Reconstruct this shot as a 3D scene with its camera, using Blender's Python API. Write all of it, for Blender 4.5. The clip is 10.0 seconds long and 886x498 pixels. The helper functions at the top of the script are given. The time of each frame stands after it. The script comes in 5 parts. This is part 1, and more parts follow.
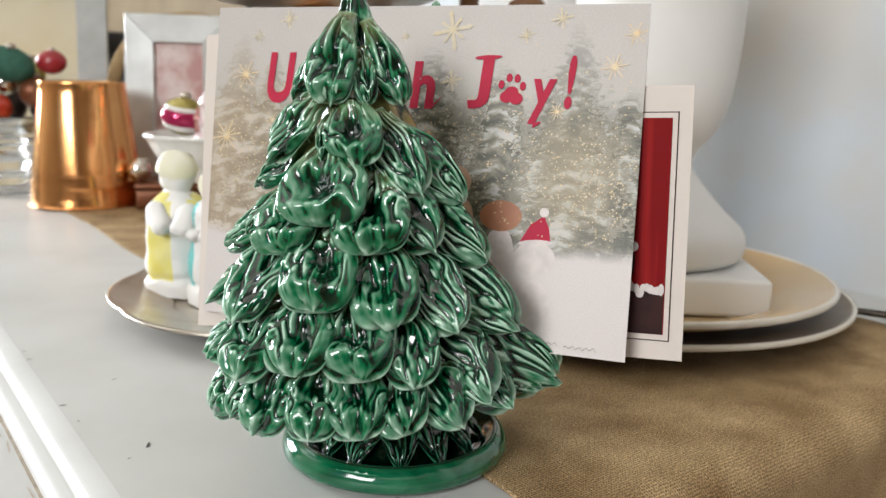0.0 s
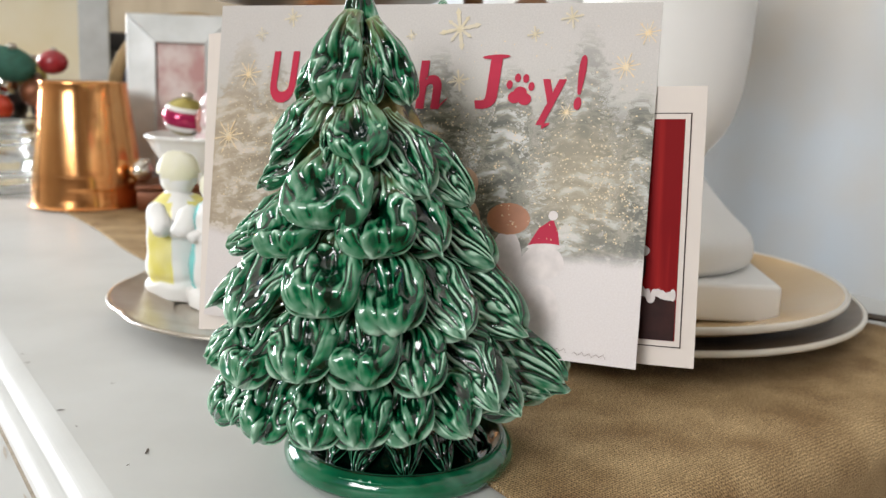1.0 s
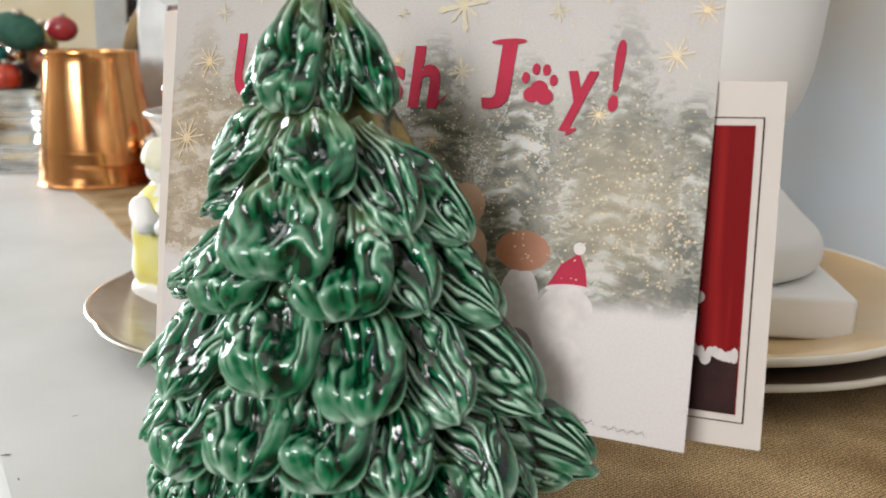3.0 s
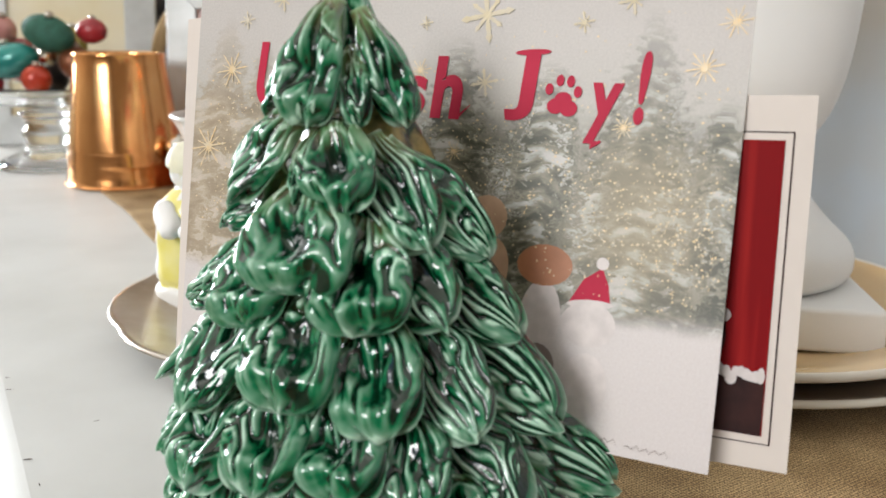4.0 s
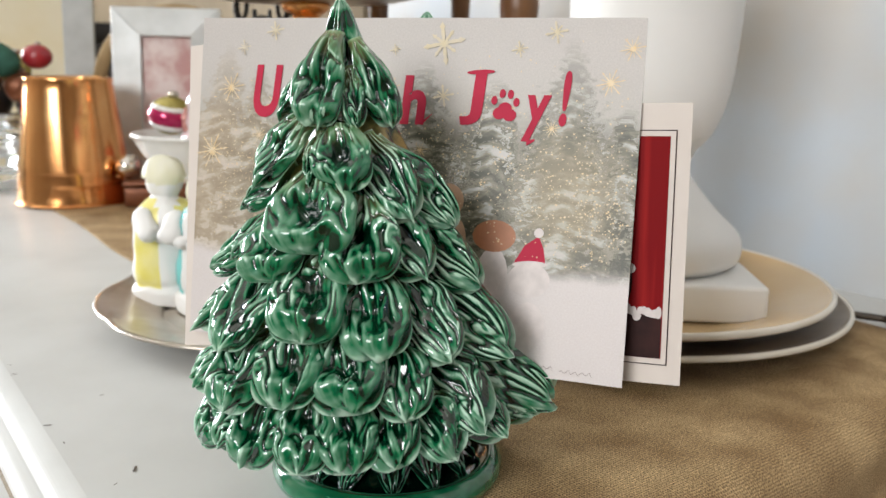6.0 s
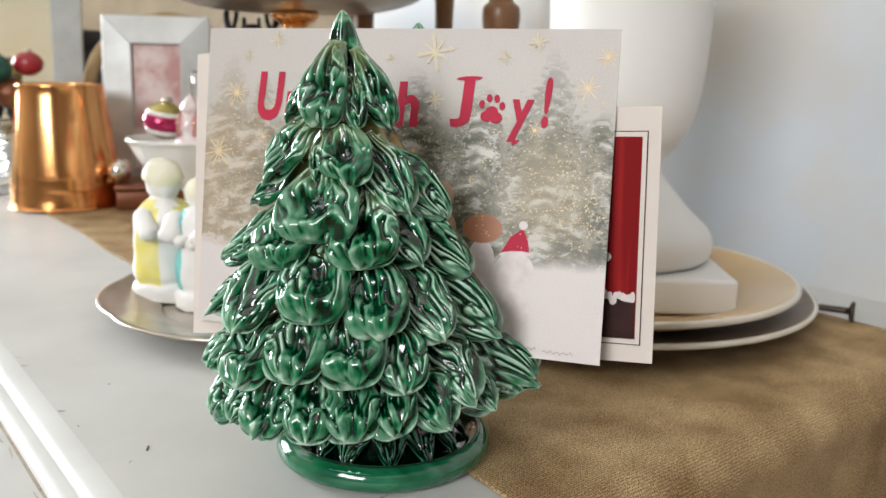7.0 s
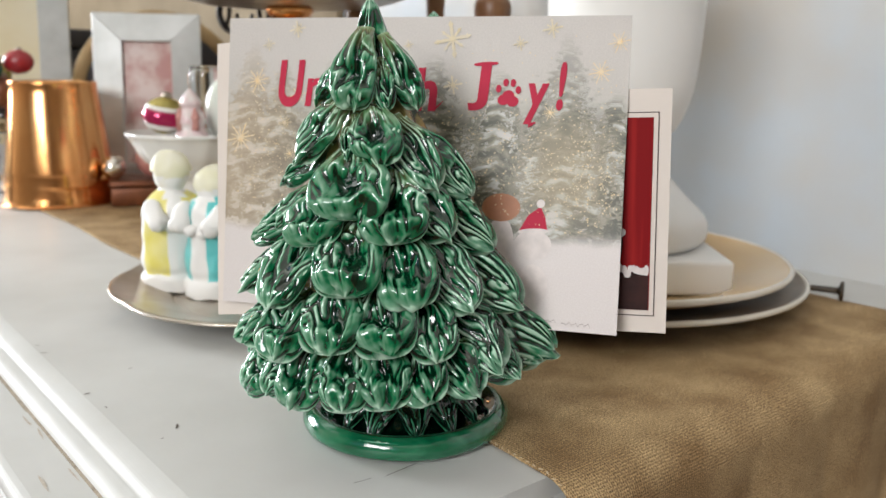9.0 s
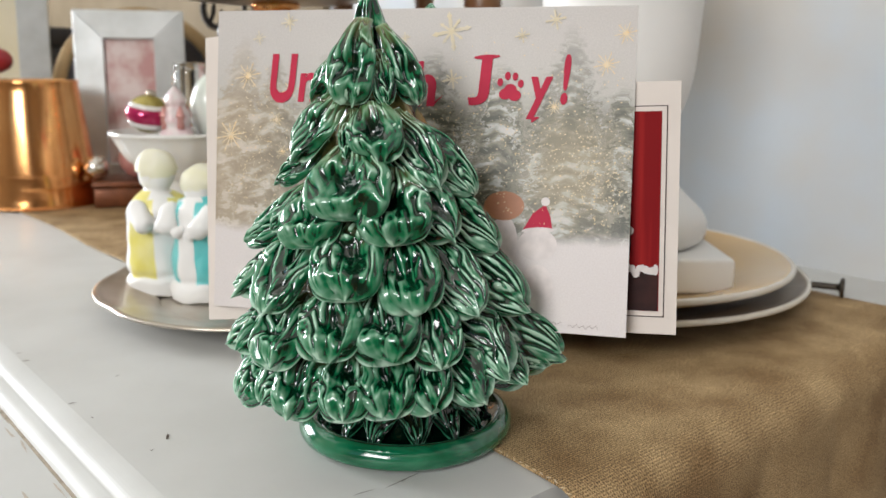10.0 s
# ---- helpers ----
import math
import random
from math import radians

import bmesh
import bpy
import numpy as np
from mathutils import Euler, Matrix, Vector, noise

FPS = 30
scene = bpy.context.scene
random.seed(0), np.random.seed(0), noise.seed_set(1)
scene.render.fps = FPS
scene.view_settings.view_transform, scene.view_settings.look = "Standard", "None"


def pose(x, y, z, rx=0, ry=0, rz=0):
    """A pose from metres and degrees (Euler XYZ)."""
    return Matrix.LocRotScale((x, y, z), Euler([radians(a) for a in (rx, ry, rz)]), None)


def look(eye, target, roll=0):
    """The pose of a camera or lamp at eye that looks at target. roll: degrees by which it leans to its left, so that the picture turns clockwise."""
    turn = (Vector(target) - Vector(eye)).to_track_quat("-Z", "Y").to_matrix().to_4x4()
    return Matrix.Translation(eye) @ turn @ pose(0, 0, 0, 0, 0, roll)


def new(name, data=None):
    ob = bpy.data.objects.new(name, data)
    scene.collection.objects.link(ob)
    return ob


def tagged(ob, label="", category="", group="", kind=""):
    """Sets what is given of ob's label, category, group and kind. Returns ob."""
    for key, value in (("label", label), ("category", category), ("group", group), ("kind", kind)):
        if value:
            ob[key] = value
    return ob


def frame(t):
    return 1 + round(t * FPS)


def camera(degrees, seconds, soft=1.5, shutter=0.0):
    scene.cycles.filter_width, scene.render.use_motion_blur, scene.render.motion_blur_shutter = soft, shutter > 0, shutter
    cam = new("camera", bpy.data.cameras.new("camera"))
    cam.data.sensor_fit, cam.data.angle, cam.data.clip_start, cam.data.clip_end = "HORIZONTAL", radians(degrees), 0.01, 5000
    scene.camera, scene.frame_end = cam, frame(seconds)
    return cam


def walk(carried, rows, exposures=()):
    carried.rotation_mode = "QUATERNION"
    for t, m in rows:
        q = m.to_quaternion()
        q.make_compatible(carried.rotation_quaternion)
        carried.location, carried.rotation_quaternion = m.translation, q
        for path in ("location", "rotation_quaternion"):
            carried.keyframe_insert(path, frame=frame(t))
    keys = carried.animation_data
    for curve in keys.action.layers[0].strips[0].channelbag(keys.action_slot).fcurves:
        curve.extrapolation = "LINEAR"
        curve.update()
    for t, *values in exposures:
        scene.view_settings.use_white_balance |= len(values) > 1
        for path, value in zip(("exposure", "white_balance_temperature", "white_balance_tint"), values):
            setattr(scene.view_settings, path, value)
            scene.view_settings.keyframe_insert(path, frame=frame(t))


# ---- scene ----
cam = camera(55.4, 10.0)
PATH = [
    (0, (0.019, 0.023, 0.154), (-0.004, 1.982, -0.247), 1.4),
    (0.5, (0.019, 0.025, 0.154), (-0.001, 1.985, -0.244), 1.6),
    (1, (0.017, 0.03, 0.153), (-0.009, 1.99, -0.243), 1.6),
    (1.5, (0.019, 0.046, 0.153), (-0.012, 2.002, -0.263), 1.4),
    (2, (0.02, 0.07, 0.156), (-0.028, 2.018, -0.294), 1.1),
    (2.5, (0.027, 0.091, 0.161), (-0.053, 2.027, -0.336), 1.0),
    (4, (0.03, 0.105, 0.167), (-0.154, 2.033, -0.332), 1.2),
    (4.5, (0.027, 0.09, 0.168), (-0.145, 2.023, -0.316), 1.4),
    (5, (0.028, 0.071, 0.167), (-0.082, 2.013, -0.302), 1.6),
    (5.5, (0.023, 0.054, 0.166), (-0.03, 2.003, -0.282), 1.3),
    (6, (0.019, 0.034, 0.166), (0.013, 1.985, -0.272), 1.2),
    (7.5, (0.012, -0.005, 0.166), (0.064, 1.951, -0.247), 1.2),
    (8, (0.008, -0.013, 0.164), (0.074, 1.943, -0.244), 1.1),
    (8.5, (0.001, -0.014, 0.163), (0.074, 1.942, -0.245), 1.0),
    (9, (-0.004, -0.01, 0.16), (0.088, 1.943, -0.261), 0.8),
    (9.5, (-0.008, -0.003, 0.16), (0.108, 1.949, -0.261), 0.6),
    (10, (-0.01, 0.004, 0.158), (0.118, 1.954, -0.267), 0.5),
]
walk(cam, [(t, look(eye, target, roll)) for t, eye, target, roll in PATH], [(0.0, 0.42), (2.0, 0.42), (2.5, 0.38), (4.0, 0.50), (4.5, 0.54), (6.0, 0.46), (8.0, 0.43), (10.0, 0.37)])
cam.data.dof.use_dof, cam.data.dof.focus_distance, cam.data.dof.aperture_fstop = True, 0.305, 16.0

# ---- light ----
world = bpy.data.worlds.new("world")
scene.world = world
world.use_nodes = True
sky = world.node_tree.nodes.new("ShaderNodeTexSky")
sky.sky_type, sky.sun_disc, sky.sun_elevation, sky.sun_rotation = "NISHITA", False, radians(28), radians(120)
back = world.node_tree.nodes["Background"]
back.inputs[1].default_value = 0.12
world.node_tree.links.new(sky.outputs[0], back.inputs[0])

# the sideboard's own axes: x runs from its front edge to the wall, y along its length, away from the near end
TURN = 36.87
SIDE = pose(0, 0, 0, 0, 0, TURN)
WALL_N, FAR_S, NEAR_S, LEFT_N, FLOOR, CEIL = 0.655, 2.7, -2.6, -1.55, -0.88, 1.55


def lamp_area(name, where, size_x, size_y, watts, colour):
    data = bpy.data.lights.new(name, "AREA")
    data.shape, data.size, data.size_y, data.energy, data.color = "RECTANGLE", size_x, size_y, watts, colour
    ob = new(name, data)
    ob.matrix_world = where
    return ob


# daylight in the openings of the two windows
lamp_area("window_light_far", SIDE @ pose(-0.72, FAR_S + 0.02, 0.58, -90, 0, 0), 0.8, 0.8, 54, (0.93, 0.97, 1.0))
lamp_area("window_light_left", SIDE @ pose(LEFT_N - 0.02, -0.50, 0.885, 0, -90, 0), 0.72, 0.95, 27, (1.0, 0.98, 0.96))


# ---- materials ----
def material(name, base, rough=0.5, metal=0.0, second=None, scale=30.0, bump=0.0, bump_scale=None, coat=0.0, contrast=(0.35, 0.65), stretch=(1, 1, 1), spec=0.5, detail=6.0, rough_var=0.0):
    """Principled surface with noise between two colours, a finer grain and relief."""
    m = bpy.data.materials.new(name)
    m.use_nodes = True
    nt = m.node_tree
    n, ln = nt.nodes, nt.links
    p = n["Principled BSDF"]
    p.inputs["Base Color"].default_value = (*base, 1)
    p.inputs["Roughness"].default_value = rough
    p.inputs["Metallic"].default_value = metal
    p.inputs["Coat Weight"].default_value = coat
    p.inputs["Coat Roughness"].default_value = 0.06
    p.inputs["Specular IOR Level"].default_value = spec
    co = n.new("ShaderNodeTexCoord")
    mp = n.new("ShaderNodeMapping")
    mp.inputs["Scale"].default_value = stretch
    ln.new(co.outputs["Object"], mp.inputs[0])
    tex = n.new("ShaderNodeTexNoise")
    tex.inputs["Scale"].default_value, tex.inputs["Detail"].default_value = scale, detail
    ln.new(mp.outputs[0], tex.inputs["Vector"])
    ramp = n.new("ShaderNodeMapRange")
    ramp.inputs[1].default_value, ramp.inputs[2].default_value = contrast
    ln.new(tex.outputs[0], ramp.inputs[0])
    mix = n.new("ShaderNodeMix")
    mix.data_type = "RGBA"
    mix.inputs["A"].default_value = (*base, 1)
    mix.inputs["B"].default_value = (*(second or [c * 0.85 for c in base]), 1)
    ln.new(ramp.outputs[0], mix.inputs["Factor"])
    ln.new(mix.outputs["Result"], p.inputs["Base Color"])
    if rough_var:
        rr = n.new("ShaderNodeMapRange")
        rr.inputs[3].default_value, rr.inputs[4].default_value = max(0.02, rough - rough_var), rough + rough_var
        ln.new(tex.outputs[0], rr.inputs[0])
        ln.new(rr.outputs[0], p.inputs["Roughness"])
    if bump:
        fine = n.new("ShaderNodeTexNoise")
        fine.inputs["Scale"].default_value, fine.inputs["Detail"].default_value = bump_scale or scale * 6, 5
        ln.new(mp.outputs[0], fine.inputs["Vector"])
        b = n.new("ShaderNodeBump")
        b.inputs["Strength"].default_value, b.inputs["Distance"].default_value = bump, 0.002
        ln.new(fine.outputs[0], b.inputs["Height"])
        ln.new(b.outputs[0], p.inputs["Normal"])
    return m


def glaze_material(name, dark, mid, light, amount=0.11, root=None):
    """Green ceramic glaze, streaked: thin and pale over ridges, deep in grooves, with crease shade and ridge highlights
    put into that colour too.
    """
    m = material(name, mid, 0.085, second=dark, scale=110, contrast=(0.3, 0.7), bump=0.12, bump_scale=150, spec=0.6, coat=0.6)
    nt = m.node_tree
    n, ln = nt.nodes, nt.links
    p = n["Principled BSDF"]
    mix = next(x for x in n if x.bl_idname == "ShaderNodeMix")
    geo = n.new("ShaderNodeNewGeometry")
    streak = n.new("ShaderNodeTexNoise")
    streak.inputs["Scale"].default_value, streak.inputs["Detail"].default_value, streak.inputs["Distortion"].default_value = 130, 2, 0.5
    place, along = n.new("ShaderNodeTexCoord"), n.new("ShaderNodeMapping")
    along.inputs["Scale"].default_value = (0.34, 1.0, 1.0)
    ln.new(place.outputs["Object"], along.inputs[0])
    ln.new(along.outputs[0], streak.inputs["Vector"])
    # Pointiness colours in groove shade and ridge highlights along with the glaze's breaks
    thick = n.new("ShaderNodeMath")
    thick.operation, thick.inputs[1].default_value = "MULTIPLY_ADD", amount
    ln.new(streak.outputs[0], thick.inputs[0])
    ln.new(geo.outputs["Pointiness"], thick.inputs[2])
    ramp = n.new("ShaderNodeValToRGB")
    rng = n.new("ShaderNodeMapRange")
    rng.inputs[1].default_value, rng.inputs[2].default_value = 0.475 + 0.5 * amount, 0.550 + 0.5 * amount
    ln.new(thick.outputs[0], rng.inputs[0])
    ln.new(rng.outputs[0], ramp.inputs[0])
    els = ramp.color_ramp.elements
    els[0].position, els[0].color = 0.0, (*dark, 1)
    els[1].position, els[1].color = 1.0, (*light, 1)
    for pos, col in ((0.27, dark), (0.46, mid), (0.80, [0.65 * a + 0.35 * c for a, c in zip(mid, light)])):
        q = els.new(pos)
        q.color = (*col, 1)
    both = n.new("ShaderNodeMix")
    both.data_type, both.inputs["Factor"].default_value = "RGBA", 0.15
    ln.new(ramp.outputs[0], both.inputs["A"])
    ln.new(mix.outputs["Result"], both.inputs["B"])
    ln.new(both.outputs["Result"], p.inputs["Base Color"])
    if root:
        # the glaze breaks to olive brown near the root of a bough
        split = n.new("ShaderNodeSeparateXYZ")
        ln.new(place.outputs["Object"], split.inputs[0])
        spread = n.new("ShaderNodeMath")
        spread.operation, spread.inputs[1].default_value = "MULTIPLY_ADD", -0.022
        ln.new(streak.outputs[0], spread.inputs[0])
        ln.new(split.outputs["X"], spread.inputs[2])
        near = n.new("ShaderNodeMapRange")
        near.inputs[1].default_value, near.inputs[2].default_value, near.inputs[3].default_value, near.inputs[4].default_value = -0.012, 0.001, 0.45, 0.0
        ln.new(spread.outputs[0], near.inputs[0])
        tint = n.new("ShaderNodeMix")
        tint.data_type = "RGBA"
        tint.inputs["B"].default_value = (*root, 1)
        ln.new(near.outputs[0], tint.inputs["Factor"])
        ln.new(both.outputs["Result"], tint.inputs["A"])
        ln.new(tint.outputs["Result"], p.inputs["Base Color"])
    return m


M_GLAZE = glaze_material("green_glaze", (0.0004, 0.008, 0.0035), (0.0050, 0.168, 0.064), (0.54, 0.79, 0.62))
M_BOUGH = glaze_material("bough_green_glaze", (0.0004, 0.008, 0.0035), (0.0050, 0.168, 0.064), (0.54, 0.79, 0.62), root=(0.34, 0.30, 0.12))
# near-black green for the foot and its leaves
M_FOOT_GLAZE = glaze_material("foot_green_glaze", (0.0005, 0.006, 0.003), (0.0008, 0.016, 0.008), (0.06, 0.34, 0.18), 0.03)
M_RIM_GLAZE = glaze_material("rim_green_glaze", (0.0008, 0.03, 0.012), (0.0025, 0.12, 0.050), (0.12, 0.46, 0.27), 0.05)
M_BARK_GLAZE = material("olive_brown_glaze", (0.42, 0.31, 0.11), 0.08, second=(0.006, 0.035, 0.016), scale=160)
M_PAINT = material("worn_white_paint", (0.60, 0.605, 0.59), 0.5, second=(0.53, 0.53, 0.51), scale=9, bump=0.06, bump_scale=90, rough_var=0.08, spec=0.2)
M_CHIP = material("chipped_wood", (0.10, 0.07, 0.05), 0.7, second=(0.05, 0.04, 0.03), scale=400)
# tan noise patches stand in for warm reflected light and soft shadow
M_WALL = material("wall_paint", (0.505, 0.555, 0.605), 0.42, second=(0.54, 0.49, 0.42), scale=5.0, contrast=(0.42, 0.68), bump=0.15, bump_scale=40, detail=4.0)
M_TAN_WALL = material("tan_wall_paint", (0.29, 0.23, 0.155), 0.75, second=(0.22, 0.17, 0.11), scale=9, bump=0.1, bump_scale=50, spec=0.2)
M_ROOM = material("room_plaster", (0.24, 0.20, 0.16), 0.8, second=(0.20, 0.17, 0.135), scale=3, bump=0.1, bump_scale=60)
M_CEIL = material("ceiling_paint", (0.78, 0.76, 0.72), 0.9, second=(0.72, 0.7, 0.66), scale=3)
M_FLOOR = material("floor_wood", (0.22, 0.13, 0.07), 0.4, second=(0.13, 0.075, 0.04), scale=6, stretch=(8, 1, 1), bump=0.1)
M_WHITE = material("white_glazed_ceramic", (0.80, 0.79, 0.76), 0.22, second=(0.75, 0.74, 0.71), scale=20, coat=0.3, bump=0.02)
M_RIM = material("cream_glazed_rim", (0.74, 0.70, 0.61), 0.25, second=(0.66, 0.60, 0.50), scale=30, coat=0.3)
M_MATT_WHITE = material("matt_white_plaster", (0.82, 0.81, 0.79), 0.5, second=(0.80, 0.79, 0.77), scale=18, bump=0.05)
M_TAN_PLATE = material("tan_glazed_stoneware", (0.62, 0.40, 0.18), 0.25, second=(0.66, 0.50, 0.30), scale=12, contrast=(0.3, 0.75), coat=0.3)
# stoneware colour darkened to hold the shade that the upper plate throws
M_SHADED_PLATE = material("shaded_brown_grey_stoneware", (0.13, 0.095, 0.065), 0.35, second=(0.22, 0.17, 0.12), scale=18, spec=0.25)
M_SILVER = material("tarnished_silver", (0.58, 0.545, 0.49), 0.32, 1.0, second=(0.42, 0.35, 0.27), scale=25, bump=0.05, rough_var=0.1)
M_COPPER = material("polished_copper", (0.95, 0.50, 0.20), 0.17, 1.0, second=(0.76, 0.32, 0.11), scale=14, bump=0.09, bump_scale=35, rough_var=0.05)
M_IRON = material("dark_iron", (0.05, 0.045, 0.04), 0.45, 0.8, second=(0.09, 0.07, 0.05), scale=120, bump=0.2)
M_WOOD = material("brown_turned_wood", (0.20, 0.095, 0.04), 0.35, second=(0.12, 0.05, 0.022), scale=20, stretch=(1, 1, 0.15), bump=0.08)
M_DARK = material("black_lacquer", (0.018, 0.018, 0.02), 0.35, second=(0.035, 0.03, 0.03), scale=40)
M_GOLD = material("gold_foil", (0.64, 0.55, 0.40), 0.5, 0.2, second=(0.70, 0.52, 0.28), scale=500)
M_PALE_GOLD = material("pale_gold_ink", (0.66, 0.57, 0.38), 0.6, second=(0.61, 0.55, 0.44), scale=200)
M_CARD = material("cream_card", (0.68, 0.615, 0.56), 0.6, second=(0.65, 0.585, 0.53), scale=40)
M_RED_INK = material("red_ink", (0.50, 0.025, 0.065), 0.6, second=(0.44, 0.02, 0.055), scale=80, spec=0.2)
M_BLACK_INK = material("black_ink", (0.02, 0.012, 0.012), 0.6, second=(0.05, 0.02, 0.018), scale=90, spec=0.1)
# pale, mostly non-metallic base paints in the bright window a mirror would reflect
M_MIRROR = material("mirror_painted_reflection", (0.68, 0.70, 0.70), 0.42, 0.25, second=(0.54, 0.56, 0.55), scale=22, rough_var=0.08, bump=0.08, bump_scale=30)
M_PINK_PRINT = material("pink_print", (0.50, 0.26, 0.24), 0.35, second=(0.70, 0.58, 0.55), scale=28, contrast=(0.42, 0.58))
M_CREAM_PRINT = material("cream_print", (0.70, 0.60, 0.36), 0.5, second=(0.74, 0.68, 0.52), scale=9)
M_YELLOW = material("yellow_glaze", (0.78, 0.70, 0.16), 0.3, second=(0.80, 0.74, 0.32), scale=60, coat=0.2)
M_PALE_YELLOW = material("pale_yellow_glaze", (0.76, 0.73, 0.50), 0.5, second=(0.76, 0.74, 0.62), scale=50)
M_TURQ = material("turquoise_glaze", (0.10, 0.52, 0.52), 0.3, second=(0.16, 0.60, 0.60), scale=60, coat=0.2)
M_MAGENTA = material("magenta_glass", (0.55, 0.02, 0.13), 0.12, 0.4, second=(0.42, 0.015, 0.09), scale=30, coat=0.5)
M_OLIVE = material("olive_gold_glass", (0.58, 0.49, 0.15), 0.18, 0.5, second=(0.40, 0.34, 0.10), scale=30)
M_ROSE = material("rose_glass", (0.60, 0.30, 0.26), 0.18, 0.2, second=(0.50, 0.22, 0.2), scale=30, coat=0.3)
M_RUST = material("rust_brown_foil", (0.25, 0.09, 0.04), 0.3, 0.5, second=(0.14, 0.05, 0.025), scale=60, bump=0.3)
M_PINE = material("dark_green_felt", (0.02, 0.09, 0.06), 0.7, second=(0.03, 0.13, 0.09), scale=120, bump=0.3)
M_BERRY = material("red_berry", (0.40, 0.025, 0.03), 0.3, second=(0.30, 0.02, 0.03), scale=60, coat=0.2)


def glass_material(name, colour, rough=0.03):
    m = bpy.data.materials.new(name)
    m.use_nodes = True
    p = m.node_tree.nodes["Principled BSDF"]
    p.inputs["Base Color"].default_value = (*colour, 1)
    p.inputs["Roughness"].default_value = rough
    p.inputs["Transmission Weight"].default_value = 1.0
    p.inputs["IOR"].default_value = 1.45
    return m


M_GLASS = glass_material("clear_glass", (0.95, 0.96, 0.95))


def burlap_material():
    m = material("burlap", (0.57, 0.405, 0.215), 0.8, second=(0.31, 0.195, 0.09), scale=30, contrast=(0.32, 0.68), spec=0.25)
    nt = m.node_tree
    n, ln = nt.nodes, nt.links
    p = n["Principled BSDF"]
    co = n.new("ShaderNodeTexCoord")
    heights = []
    for axis in ("X", "Y"):
        wave = n.new("ShaderNodeTexWave")
        wave.wave_type, wave.bands_direction = "BANDS", axis
        wave.inputs["Scale"].default_value, wave.inputs["Distortion"].default_value = 230, 2.2
        wave.inputs["Detail"].default_value, wave.inputs["Detail Scale"].default_value = 3, 1.2
        ln.new(co.outputs["UV"], wave.inputs["Vector"])
        heights.append(wave)
    add = n.new("ShaderNodeMath")
    add.operation = "MAXIMUM"
    ln.new(heights[0].outputs[0], add.inputs[0])
    ln.new(heights[1].outputs[0], add.inputs[1])
    b = n.new("ShaderNodeBump")
    b.inputs["Strength"].default_value, b.inputs["Distance"].default_value = 0.6, 0.0005
    ln.new(add.outputs[0], b.inputs["Height"])
    ln.new(b.outputs[0], p.inputs["Normal"])
    mix = next(x for x in n if x.bl_idname == "ShaderNodeMix")
    thread = n.new("ShaderNodeMix")
    thread.data_type, thread.blend_type = "RGBA", "MULTIPLY"
    thread.inputs["B"].default_value = (0.36, 0.32, 0.27, 1)
    inv = n.new("ShaderNodeMapRange")
    inv.inputs[1].default_value, inv.inputs[2].default_value, inv.inputs[3].default_value, inv.inputs[4].default_value = 0.2, 0.9, 0.9, 0.0
    ln.new(add.outputs[0], inv.inputs[0])
    ln.new(inv.outputs[0], thread.inputs["Factor"])
    ln.new(mix.outputs["Result"], thread.inputs["A"])
    speck = n.new("ShaderNodeTexNoise")
    speck.inputs["Scale"].default_value, speck.inputs["Detail"].default_value = 1050, 5
    ln.new(co.outputs["UV"], speck.inputs["Vector"])
    level = n.new("ShaderNodeMapRange")
    level.inputs[1].default_value, level.inputs[2].default_value, level.inputs[3].default_value, level.inputs[4].default_value = 0.34, 0.66, 0.45, 1.5
    ln.new(speck.outputs[0], level.inputs[0])
    fibre = n.new("ShaderNodeMix")
    fibre.data_type, fibre.blend_type, fibre.inputs["Factor"].default_value = "RGBA", "MULTIPLY", 1.0
    ln.new(thread.outputs["Result"], fibre.inputs["A"])
    ln.new(level.outputs[0], fibre.inputs["B"])
    ln.new(fibre.outputs["Result"], p.inputs["Base Color"])
    return m


M_BURLAP = burlap_material()


# ---- builders ----
def mesh_from(name, bm, mat, smooth=True):
    me = bpy.data.meshes.new(name)
    bmesh.ops.recalc_face_normals(bm, faces=bm.faces[:])
    bm.to_mesh(me)
    bm.free()
    me.materials.append(mat)
    if smooth:
        me.shade_smooth()
    return me


def part(name, bm, mat, parent=None, label="", at=None, smooth=True):
    """Links a bmesh as one mesh object under a thing or a part."""
    ob = new(name, mesh_from(name, bm, mat, smooth))
    if parent:
        ob.parent = parent
    if at is not None:
        ob.matrix_local = at
    return tagged(ob, label)


def thing(name, where, label, category, group="", kind=""):
    ob = new(name)
    ob.empty_display_size = 0.02
    ob.matrix_world = where
    return tagged(ob, label, category, group, kind)


def box(x0, x1, y0, y1, z0, z1, bevel=0.0, seg=2):
    bm = bmesh.new()
    bmesh.ops.create_cube(bm, size=1)
    bmesh.ops.transform(bm, matrix=Matrix.Translation(((x0 + x1) / 2, (y0 + y1) / 2, (z0 + z1) / 2)) @ Matrix.Diagonal((x1 - x0, y1 - y0, z1 - z0, 1)), verts=bm.verts)
    if bevel:
        bmesh.ops.bevel(bm, geom=bm.edges[:], offset=bevel, segments=seg, affect="EDGES", profile=0.5)
    return bm


